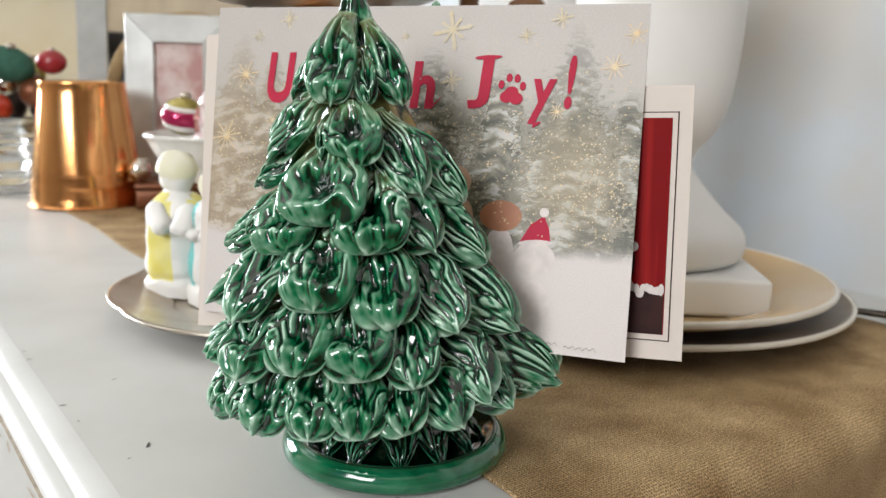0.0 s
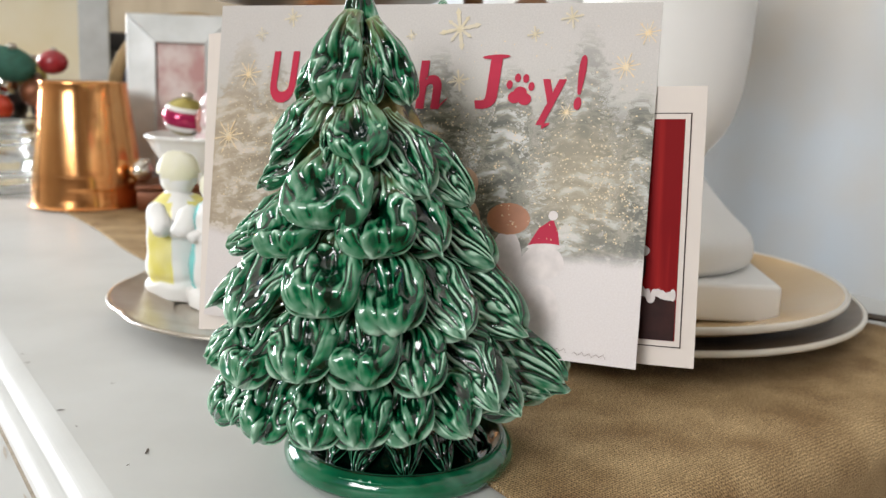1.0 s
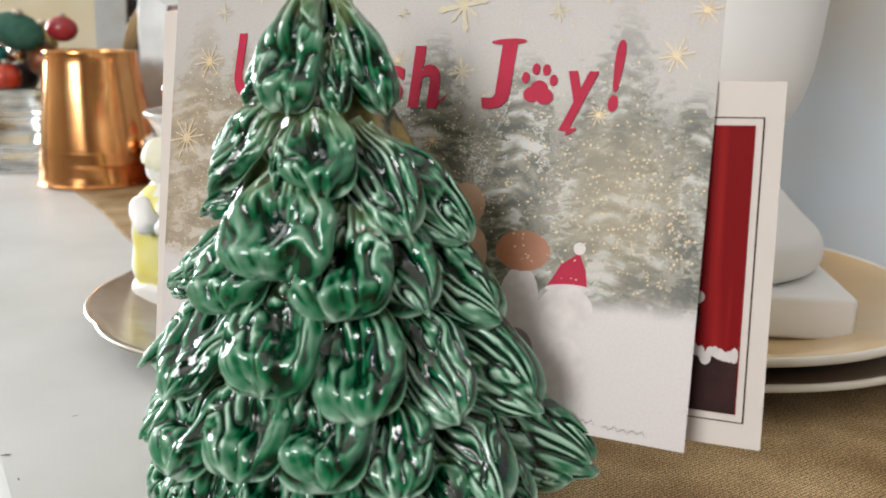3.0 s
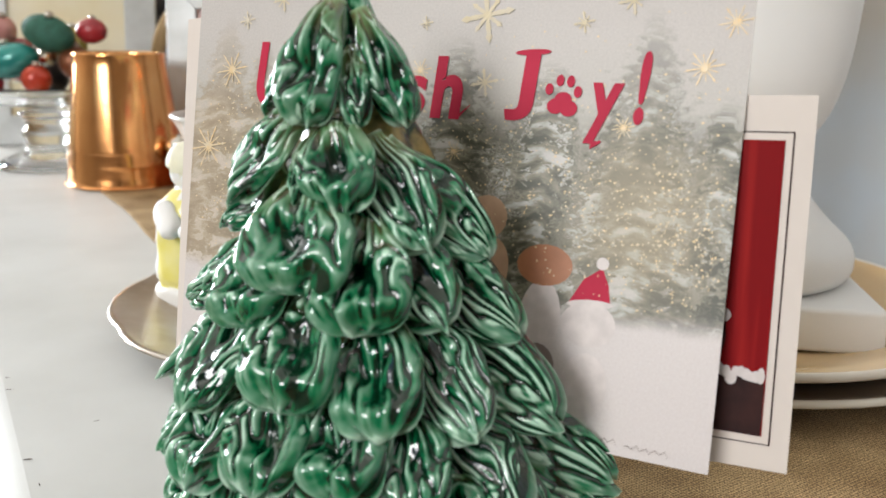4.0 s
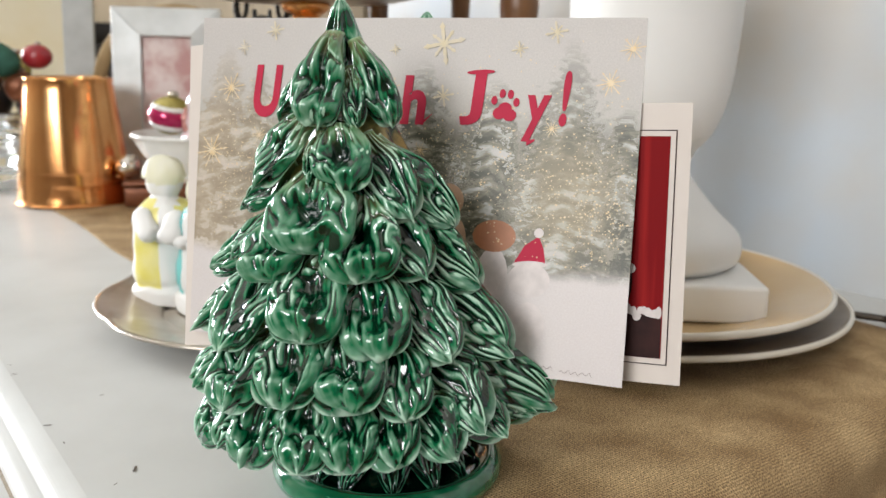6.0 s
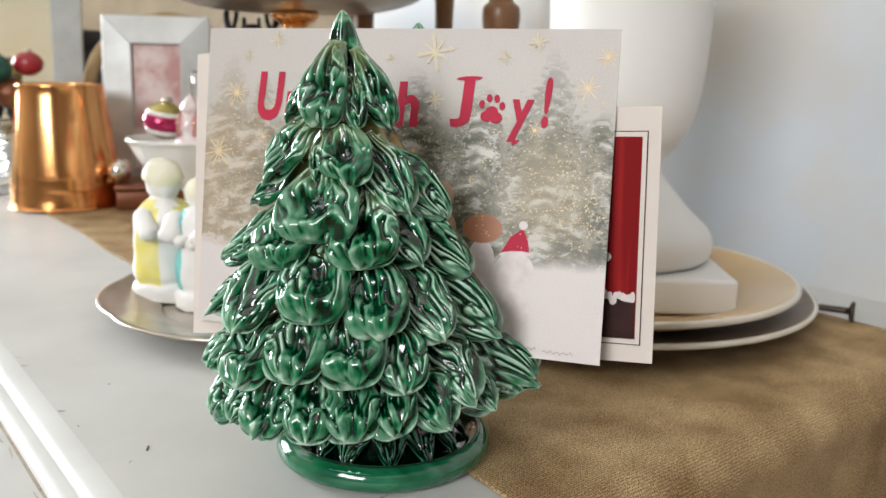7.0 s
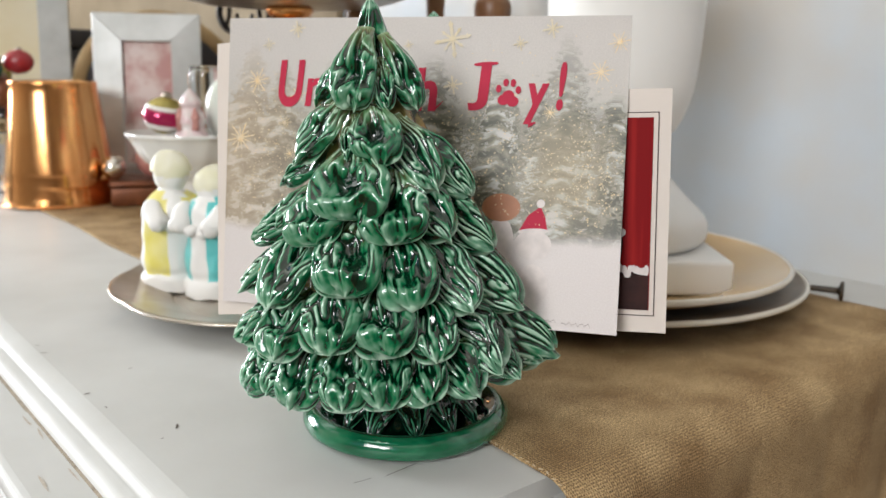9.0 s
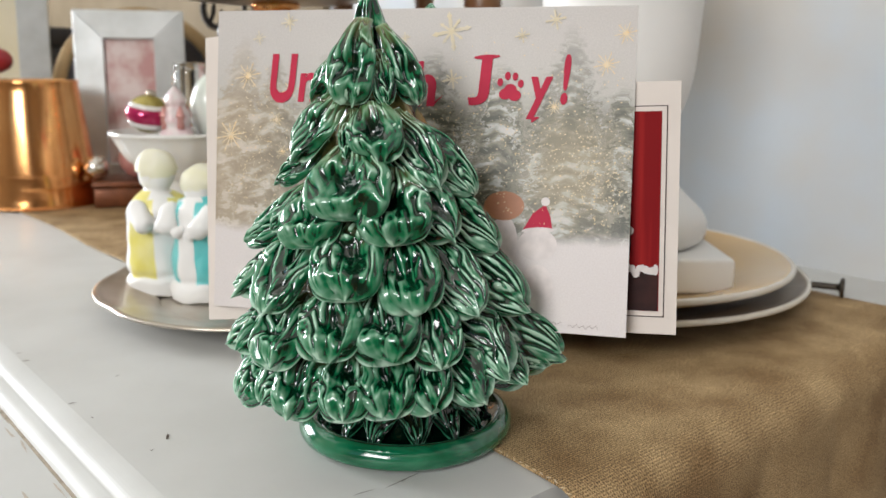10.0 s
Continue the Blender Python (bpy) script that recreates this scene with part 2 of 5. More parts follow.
def lathe(profile, seg=48, wobble=None, close=False):
    """Turned body from (radius, height) pairs; wobble(angle, i) scales the radius."""
    bm = bmesh.new()
    rings = []
    for i, (r, z) in enumerate(profile):
        ring = []
        for k in range(seg):
            a = 2 * math.pi * k / seg
            rr = r * (wobble(a, i) if wobble else 1)
            ring.append(bm.verts.new((rr * math.cos(a), rr * math.sin(a), z)))
        rings.append(ring)
    pairs = list(zip(rings, rings[1:])) + ([(rings[-1], rings[0])] if close else [])
    for a, b in pairs:
        for k in range(seg):
            bm.faces.new((a[k], a[(k + 1) % seg], b[(k + 1) % seg], b[k]))
    if not close:
        for ring in (rings[0], rings[-1]):
            bm.faces.new(ring)
    return bm


def smooth_profile(points, steps=6):
    """Catmull-Rom through (radius, height) pairs."""
    out = []
    p = [points[0], *points, points[-1]]
    for i in range(1, len(p) - 2):
        for k in range(steps):
            t = k / steps
            out.append(tuple(0.5 * (2 * p[i][d] + (p[i + 1][d] - p[i - 1][d]) * t + (2 * p[i - 1][d] - 5 * p[i][d] + 4 * p[i + 1][d] - p[i + 2][d]) * t * t + (3 * p[i][d] - p[i - 1][d] - 3 * p[i + 1][d] + p[i + 2][d]) * t ** 3) for d in (0, 1)))
    return out + [points[-1]]


def ball(r, sx=1, sy=1, sz=1, seg=24, rings=14):
    bm = bmesh.new()
    bmesh.ops.create_uvsphere(bm, u_segments=seg, v_segments=rings, radius=r)
    bmesh.ops.scale(bm, vec=(sx, sy, sz), verts=bm.verts)
    return bm


def extrude_profile(points, y0, y1, cap=True):
    """Prism of an (x, z) outline along y."""
    bm = bmesh.new()
    a = [bm.verts.new((x, y0, z)) for x, z in points]
    b = [bm.verts.new((x, y1, z)) for x, z in points]
    k = len(points)
    for i in range(k):
        bm.faces.new((a[i], a[(i + 1) % k], b[(i + 1) % k], b[i]))
    if cap:
        bm.faces.new(a)
        bm.faces.new(b)
    return bm


def flat(points, depth=0.00012):
    """Thin printed shape in the x-z plane of a card, facing -y."""
    bm = bmesh.new()
    f = bm.faces.new([bm.verts.new((x, 0, z)) for x, z in points])
    r = bmesh.ops.extrude_face_region(bm, geom=[f])
    bmesh.ops.translate(bm, vec=(0, depth, 0), verts=[v for v in r["geom"] if isinstance(v, bmesh.types.BMVert)])
    return bm


# ---- the room ----
def wall_with_opening(name, where, width, hole, mat, thick=0.12):
    """Upright wall in its own x-z plane; hole is x0, x1, z0, z1."""
    bm = bmesh.new()
    x0, x1, z0, z1 = hole
    for a, b, c, d in ((0, x0, FLOOR, CEIL), (x1, width, FLOOR, CEIL), (x0, x1, FLOOR, z0), (x0, x1, z1, CEIL)):
        piece = box(a, b, 0, thick, c, d)
        me = bpy.data.meshes.new("piece")
        piece.to_mesh(me)
        piece.free()
        bm.from_mesh(me)
        bpy.data.meshes.remove(me)
    ob = part(name, bm, mat, smooth=False)
    ob.matrix_world = where
    return tagged(ob, "plain plastered room wall with a window opening", "wall", kind="structure")


def window(name, where, w, h):
    t = thing(name, where, "white painted window with four clear panes", "window", kind="structure")
    for x in (0.02, w / 2, w - 0.02):
        part("window_frame", box(x - 0.02, x + 0.02, 0, 0.05, 0, h, 0.003), M_PAINT, t)
    for z in (0.02, h / 2, h - 0.02):
        for i in (0, 1):
            a = 0.041 + i * (w / 2 - 0.02)
            part("window_frame", box(a, a + w / 2 - 0.062, 0.002, 0.048, z - 0.02, z + 0.02, 0.003), M_PAINT, t)
    return t


def build_room():
    ob = part("wall_back", box(WALL_N, WALL_N + 0.12, NEAR_S, FAR_S + 0.12, FLOOR, CEIL), M_WALL, smooth=False)
    ob.matrix_world = SIDE
    tagged(ob, "pale blue-grey painted wall behind the sideboard, warm light mottled into its colour", "wall", kind="structure")
    ob = part("wall_end", box(WALL_N - 0.012, WALL_N - 0.0002, 1.02, FAR_S, FLOOR, CEIL, 0.002), M_TAN_WALL, smooth=False)
    ob.matrix_world = SIDE
    tagged(ob, "tan brown painted section at the wall's far end", "wall", kind="structure")
    ob = part("wall_near", box(LEFT_N - 0.12, WALL_N, NEAR_S - 0.12, NEAR_S, FLOOR, CEIL), M_ROOM, smooth=False)
    ob.matrix_world = SIDE
    tagged(ob, "plain beige plastered wall of the room", "wall", kind="structure")
    wall_with_opening("wall_far", SIDE @ pose(LEFT_N, FAR_S, 0), WALL_N - LEFT_N, (0.25, 1.41, -0.2, 1.35), M_ROOM)
    window("window_1", SIDE @ pose(LEFT_N + 0.25, FAR_S + 0.03, -0.2), 1.16, 1.55)
    wall_with_opening("wall_left", SIDE @ pose(LEFT_N, NEAR_S, 0, 0, 0, 90), FAR_S - NEAR_S, (1.1, 3.1, 0.35, 1.42), M_ROOM)
    window("window_2", SIDE @ pose(LEFT_N - 0.03, NEAR_S + 1.1, 0.35, 0, 0, 90), 2.0, 1.07)
    ob = part("floor", box(LEFT_N - 0.12, WALL_N + 0.12, NEAR_S - 0.12, FAR_S + 0.12, FLOOR - 0.1, FLOOR), M_FLOOR, smooth=False)
    ob.matrix_world = SIDE
    tagged(ob, "brown wooden floor of the room", "floor", kind="structure")
    ob = part("ceiling", box(LEFT_N - 0.12, WALL_N + 0.12, NEAR_S - 0.12, FAR_S + 0.12, CEIL, CEIL + 0.1), M_CEIL, smooth=False)
    ob.matrix_world = SIDE
    tagged(ob, "plain white ceiling", "ceiling", kind="structure")


build_room()

END_S, LONG_S = 0.205, 1.9


def build_sideboard():
    t = thing("sideboard", SIDE @ pose(0, 0, FLOOR), "white painted wooden sideboard with moulded edge and chipped paint", "sideboard")
    up = pose(0, 0, -FLOOR)
    curve = smooth_profile([(0.1035, 0.0), (0.1000, -0.0006), (0.0950, -0.0020), (0.0920, -0.0040), (0.0902, -0.0044), (0.0868, -0.0052), (0.0842, -0.0067), (0.0832, -0.0088), (0.0834, -0.0096)], 4)
    part("top", extrude_profile([(0.655, 0.0)] + curve + [(0.655, -0.0096)], END_S + 0.002, LONG_S), M_PAINT, t, at=up, smooth=False)
    ledge = [(0.65, -0.0097)] + smooth_profile([(0.0612, -0.0097), (0.0575, -0.0106), (0.0558, -0.0135), (0.0566, -0.018), (0.061, -0.022), (0.066, -0.026)], 3) + [(0.068, -0.033), (0.65, -0.033)]
    part("moulding", extrude_profile(ledge, END_S - 0.012, LONG_S), M_PAINT, t, at=up, smooth=False)
    part("body", box(0.085, 0.65, END_S + 0.02, LONG_S - 0.02, FLOOR + 0.08, -0.0332, 0.002), M_PAINT, t, at=up, smooth=False)
    for k in range(3):
        s0 = END_S + 0.06 + k * 0.54
        d = part("drawer_front", box(0.070, 0.0848, s0, s0 + 0.5, -0.22, -0.06, 0.004), M_PAINT, t, at=up, smooth=False)
        for q in (0.12, 0.38):
            part("handle", lathe(smooth_profile([(0.004, 0), (0.004, 0.012), (0.011, 0.016), (0.012, 0.022), (0.003, 0.027)], 3), 16), M_IRON, d, "dark metal knob", at=pose(0.0702, s0 + q, -0.14, 0, -90, 0))
        part("cabinet_door", box(0.070, 0.0848, s0, s0 + 0.5, -0.74, -0.24, 0.004), M_PAINT, t, at=up, smooth=False)
    for s in (END_S + 0.05, LONG_S - 0.05):
        for x in (0.12, 0.62):
            part("leg", box(x - 0.025, x + 0.025, s - 0.025, s + 0.025, FLOOR, FLOOR + 0.0798, 0.004), M_PAINT, t, at=up, smooth=False)
    # dark chips in the paint of the top
    for x, y, a, l, w in ((-0.160, 0.389, 20, 0.0042, 0.0014), (-0.106, 0.350, 100, 0.0062, 0.0013), (-0.206, 0.450, 15, 0.0045, 0.001), (-0.215, 0.463, 10, 0.003, 0.0009), (-0.150, 0.425, 40, 0.003, 0.0008), (-0.109, 0.337, 60, 0.002, 0.0007), (-0.005, 0.306, 42, 0.018, 0.0005), (-0.020, 0.297, 30, 0.010, 0.0004), (-0.145, 0.372, 130, 0.003, 0.0006)):
        p = SIDE.inverted() @ Vector((x, y, 0))
        bm = bmesh.new()
        bmesh.ops.create_circle(bm, cap_ends=True, segments=7, radius=1)
        for v in bm.verts:
            v.co.x *= l / 2 * random.uniform(0.7, 1.1)
            v.co.y *= w / 2 * random.uniform(0.6, 1.2)
        part("paint_chip", bm, M_CHIP, t, "dark chip in the paint", at=pose(p.x, p.y, -FLOOR + 0.0003, 0, 0, a - TURN), smooth=False)


build_sideboard()


def build_ledge_wear():
    """Worn brown patches on the ledge of the moulding."""
    rnd = random.Random(11)
    side = bpy.data.objects["sideboard"]
    for k in range(16):
        s = rnd.uniform(0.24, 0.62)
        bm = bmesh.new()
        bmesh.ops.create_circle(bm, cap_ends=True, segments=9, radius=1)
        for v in bm.verts:
            v.co.x *= rnd.uniform(0.0003, 0.0008)
            v.co.y *= rnd.uniform(0.003, 0.011)
        part("paint_chip", bm, M_CHIP_TAN, side, "tan worn patch in the paint", at=pose(rnd.choice((0.0800, 0.0790, 0.068, 0.062)), s, -FLOOR - 0.0094, 0, 0, rnd.uniform(-8, 8)), smooth=False)


def build_groove_dirt():
    """Brown dirt caught in the groove of the moulded edge."""
    rnd = random.Random(5)
    side = bpy.data.objects["sideboard"]
    s = 0.215
    while s < 1.5:
        e = s + rnd.uniform(0.02, 0.09)
        d = rnd.uniform(0.0, 0.0006)
        part("dirt_line", extrude_profile([(0.0836, -0.0090), (0.0808 + 2 * d, -0.00952), (0.0808 + 2 * d, -0.00968), (0.0836, -0.00968)], s, e), M_DIRT, side, "brown dirt line", at=pose(0, 0, -FLOOR), smooth=False)
        s = e


M_DIRT = material("groove_dirt", (0.34, 0.29, 0.22), 0.8, second=(0.20, 0.16, 0.11), scale=260)
build_groove_dirt()
M_CHIP_TAN = material("worn_tan_wood", (0.52, 0.48, 0.42), 0.7, second=(0.42, 0.36, 0.29), scale=300)
build_ledge_wear()


def build_runner():
    """Table runner lying on the top and hanging over the near end."""
    bm = bmesh.new()
    uv = bm.loops.layers.uv.new("UVMap")
    width_steps = 90
    path = []
    for d in range(15, 0, -1):
        path.append((END_S - 0.016, -0.012 - d * 0.02, -0.016 - d * 0.02))
    for k in range(0, 9):
        a = math.pi / 2 * k / 8
        path.append((END_S - 0.016 + 0.018 * (1 - math.cos(a)), -0.0169 + 0.018 * math.sin(a), -0.012 + 0.028 * k / 8))
    s = END_S + 0.002
    while s < 1.75:
        s += 0.012 if s < 0.8 else 0.04
        path.append((s, 0.0011, s - END_S + 0.014))
    grid = []
    for s, z, dist in path:
        line = []
        for k in range(width_steps + 1):
            f = k / width_steps
            n0 = 0.222 + 0.010 * min(1, max(0, (s - 0.2) / 0.6)) + 0.0016 * math.sin(s * 31) + (0.012 * max(0, -dist) * 4)
            n1 = 0.585 + 0.003 * math.sin(s * 17)
            x = n0 + (n1 - n0) * f
            lift = 0.0012 * max(0, noise.noise((x * 14, s * 9, 3.0))) + 0.0005 * max(0, noise.noise((x * 60, s * 60, 1.0)))
            if z > 0.001:
                line.append((bm.verts.new((x, s, z + lift)), x, dist))
            else:
                wave = 0.006 * min(1, -z / 0.1) * math.sin(x * 42 + 1.0)
                line.append((bm.verts.new((x, s - lift - abs(wave), z)), x, dist))
        grid.append(line)
    for a, b in zip(grid, grid[1:]):
        for k in range(width_steps):
            q = (a[k], a[k + 1], b[k + 1], b[k])
            f = bm.faces.new([v[0] for v in q])
            for loop, v in zip(f.loops, q):
                loop[uv].uv = (v[1], v[2])
    ob = part("table_runner", bm, M_BURLAP)
    ob.matrix_world = SIDE
    tagged(ob, "coarse brown burlap runner hanging over the sideboard end", "table runner")
    sol = ob.modifiers.new("thick", "SOLIDIFY")
    sol.thickness, sol.offset = 0.0009, -1
    edge = bmesh.new()
    # gold thread whipped along the runner's front edge
    for i, (s, z, dist) in enumerate(path):
        if z < -0.14 or s > 1.0:
            continue
        for q in range(3):
            ss = s + q * 0.004
            if z <= 0.001 and q:
                continue
            n0 = 0.222 + 0.010 * min(1, max(0, (ss - 0.2) / 0.6)) + 0.0016 * math.sin(ss * 31) + (0.012 * max(0, -dist) * 4)
            m = pose(n0, ss, z + 0.0008 if z > 0.001 else z, 20 * random.uniform(-1, 1), 30, random.uniform(-35, 35)) @ Matrix.Diagonal((0.0007, 0.0024, 0.0005, 1))
            bmesh.ops.create_icosphere(edge, subdivisions=1, radius=0.6, matrix=m)
    part("hem_thread", edge, M_GOLD, ob, "glinting gold hem thread")["kind"] = "stuff"


build_runner()

# ---- the ceramic tree ----
E_AX, F_AX = Vector((0.9414, -0.3374, 0)), Vector((-0.3374, -0.9414, 0))
TREE_AT = Vector((-0.004, 0.3585, 0.0008))
# local axes of the tree: x along the cards, y away from their face
TREE = Matrix.Translation(TREE_AT) @ Matrix(((E_AX.x, -F_AX.x, 0, 0), (E_AX.y, -F_AX.y, 0, 0), (0, 0, 1, 0), (0, 0, 0, 1)))


def smoothstep(a, b, x):
    u = min(1.0, max(0.0, (x - a) / (b - a)))
    return u * u * (3 - 2 * u)


def bough_mesh(length, width, thick, rnd, cup=0.0, point=0.0, bulge=0.12, comb=0.0026, nu_front=88, nu_back=14, nv=46):
    """One modelled bough from the origin along +x, its face to +z: a leaf-shaped pad that widens to a thick blunt lip, combed lengthwise into wavy merging strands and, where cup is set, hollowed above the lip."""
    bm = bmesh.new()
    phase, lean, seed = rnd.uniform(0, 6.28), rnd.uniform(-0.25, 0.25), rnd.uniform(0, 90)
    eye, lip = rnd.uniform(0.55, 0.66), 0.84
    blunt = 0.08 + 0.30 * max(0.0, 1 - 2.5 * point)
    pitch = math.pi * width / (comb * rnd.uniform(0.85, 1.2))
    angles = [math.pi * k / nu_front for k in range(nu_front)] + [math.pi + math.pi * k / nu_back for k in range(nu_back)]
    nu = len(angles)
    rings = []
    for j in range(nv + 1):
        v = j / nv
        end = 1.0 if v < 0.74 else math.sqrt(max(0.0, 1 - ((v - 0.74) / 0.261) ** 2.2))
        w = width * (0.40 + 0.60 * smoothstep(0.0, 0.55, v)) * (1 - point * 0.75 * smoothstep(0.3, 1.0, v)) * (blunt + (1 - blunt) * end)
        th = max(0.0004, thick * (0.55 + 0.45 * v - 0.35 * point * v) * (0.06 + 0.94 * end ** 0.6))
        mid = bulge * length * math.sin(math.pi * v ** 0.9)
        ring = []
        for a in angles:
            c, sn = math.cos(a), math.sin(a)
            x, y, z = length * v, w * c, mid + th * sn * 0.9
            if sn > 0:
                bend = noise.noise((c * 1.2, v * 2.4, seed))
                fine = noise.noise((c * 3.1, v * 3.6, seed + 7))
                slow = noise.noise((c * 0.8, v * 1.1, seed + 50))
                pit = cup * math.exp(-((c - 0.7 * lean + 0.3 * bend) / 0.42) ** 2) * math.exp(-((v - eye + 0.10 * fine) / 0.17) ** 2)
                u = c * (0.85 + 0.15 * v) + lean * v * (1 - v) + 0.3 * pit * (c - 0.7 * lean) + 0.34 * bend + 0.12 * fine
                wave = abs(math.sin(pitch * u + phase + 3.0 * slow))
                first = abs(noise.noise((u * width / comb, v * length / 0.0140 + 1.2 * bend, seed + 33)))
                second = abs(noise.noise((u * width * 1.7 / comb, v * length / 0.009, seed + 71)))
                relief = 0.0068 * (min(0.36, first) - 0.16) + 0.0010 * (min(0.3, second) - 0.15) + 0.0005 * (wave - 0.6)
                face = sn ** 0.5
                edge = smoothstep(0.0, 0.16, v) * (0.25 + 0.75 * end) * (1 - (0.30 + 0.25 * cup) * (1 - point) * smoothstep(0.66, 0.84, v)) * (1 - smoothstep(0.88, 0.97, v))
                roll = (0.10 + 0.38 * cup) * math.exp(-((v - lip) / 0.08) ** 2) * (1 - 0.5 * point)
                z = mid + th * sn ** 0.65 * (1 + roll) - 1.6 * pit * thick + relief * face * edge * (1 - 0.6 * pit) * (1 - 0.35 * roll)
                y += 0.16 * w * bend * face
                x += 0.15 * length * (noise.noise((c * 2.0, seed, 0.5)) - 0.35 * c * c * (1 + point)) * smoothstep(0.4, 0.9, v)
            ring.append(bm.verts.new((x, y + lean * 0.3 * w * v, z)))
        rings.append(ring)
    for a, b in zip(rings, rings[1:]):
        for k in range(nu):
            bm.faces.new((a[k], a[(k + 1) % nu], b[(k + 1) % nu], b[k]))
    bm.faces.new(rings[0])
    bm.faces.new(rings[-1])
    return bm


def stem_at(z):
    """Distance of a half tree's own axis from the slot between the halves."""
    return 0.0155 + 0.023 * (z - 0.03) / 0.15


def core_radius(z):
    knots = ((0.020, 0.030), (0.036, 0.044), (0.055, 0.043), (0.079, 0.036), (0.09, 0.031), (0.11, 0.026), (0.13, 0.021), (0.15, 0.012), (0.185, 0.001))
    for (z0, r0), (z1, r1) in zip(knots, knots[1:]):
        if z <= z1:
            return r0 + (r1 - r0) * max(0.0, (z - z0) / (z1 - z0))
    return 0.001


def on_half(angle, r, z, sign):
    a = radians(angle)
    return Vector((r * math.sin(a), -sign * (stem_at(z) + r * math.cos(a)), z))


def grow_tier(tree, sign, rnd, boughs, fine=(88, 14, 46)):
    """Boughs as (tip angle, tip reach, tip height, root angle, root height, half width, hollow, point), in degrees and millimetres."""
    for angle, reach, tip_z, root_angle, root_z, half, cup, point in boughs:
        tip = on_half(angle, reach * 0.001, tip_z * 0.001 + 0.0005, sign)
        root = on_half(root_angle, core_radius(root_z * 0.001) * 0.92, root_z * 0.001 + 0.004, sign)
        way = tip - root
        a = radians(0.45 * angle)
        out = Vector((math.sin(a), -sign * math.cos(a), 0.30))
        x_ax = way.normalized()
        z_ax = (out - out.dot(x_ax) * x_ax).normalized()
        y_ax = z_ax.cross(x_ax)
        m = Matrix(((x_ax.x, y_ax.x, z_ax.x, root.x), (x_ax.y, y_ax.y, z_ax.y, root.y), (x_ax.z, y_ax.z, z_ax.z, root.z), (0, 0, 0, 1)))
        bm = bough_mesh(way.length, half * 0.001 * 1.20, min(0.0045, 0.0024 + 0.00021 * half), rnd, 0.8 * cup, point, 0.10 if point < 0.4 else -0.03, 0.0050 if point < 0.4 else 0.0040, *fine)
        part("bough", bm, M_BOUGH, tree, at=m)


def build_half(tree, sign, rnd):
    """Core and pointed top of the front (sign 1) or rear half of the holder's tree."""
    bm = bmesh.new()
    rings = []
    for j in range(25):
        z = 0.024 + 0.124 * j / 24
        r, c = core_radius(z), stem_at(z)
        rings.append([bm.verts.new((r * math.sin(a) * (1 + 0.06 * math.sin(9 * a + 70 * z)), -sign * max(0.0175, c + r * math.cos(a) * (1 + 0.06 * math.sin(9 * a + 70 * z))), z)) for a in [2 * math.pi * k / 72 for k in range(72)]])
    for a, b in zip(rings, rings[1:]):
        for k in range(72):
            bm.faces.new((a[k], a[(k + 1) % 72], b[(k + 1) % 72], b[k]))
    bm.faces.new(rings[0])
    bm.faces.new(rings[-1])
    part("trunk", bm, M_BARK_GLAZE, tree, "olive-brown glazed core between the boughs")
    # pointed top with long wavy folds
    bm = bmesh.new()
    rings = []
    for j in range(49):
        v = j / 48
        z = 0.1845 - 0.042 * v
        c = 0.0395 - 0.0075 * v
        ring = []
        for i in range(120):
            a = 2 * math.pi * i / 120
            r = 0.0019 + 0.0122 * v ** 0.95
            if v < 0.08:
                r *= math.sqrt(v / 0.08) + 0.02
            warp = noise.noise((1.4 * math.sin(a), 1.4 * math.cos(a), v * 2.6))
            fold = abs(math.sin(3.5 * a + 1.4 * v + 2.0 * warp)) ** 0.8 - 0.6
            gap = min(0.3, abs(noise.noise((2.6 * math.sin(a + 0.6 * v), 2.6 * math.cos(a + 0.6 * v), v * 2.8 + 2)))) - 0.2
            r += (0.0019 * fold + 0.0034 * gap) * min(1, 0.25 + 1.6 * v)
            ring.append(bm.verts.new((r * math.sin(a), -sign * (c + r * math.cos(a)), z)))
        rings.append(ring)
    for a, b in zip(rings, rings[1:]):
        for k in range(120):
            bm.faces.new((a[k], a[(k + 1) % 120], b[(k + 1) % 120], b[k]))
    bm.faces.new(rings[0])
    bm.faces.new(rings[-1])
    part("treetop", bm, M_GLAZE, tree)


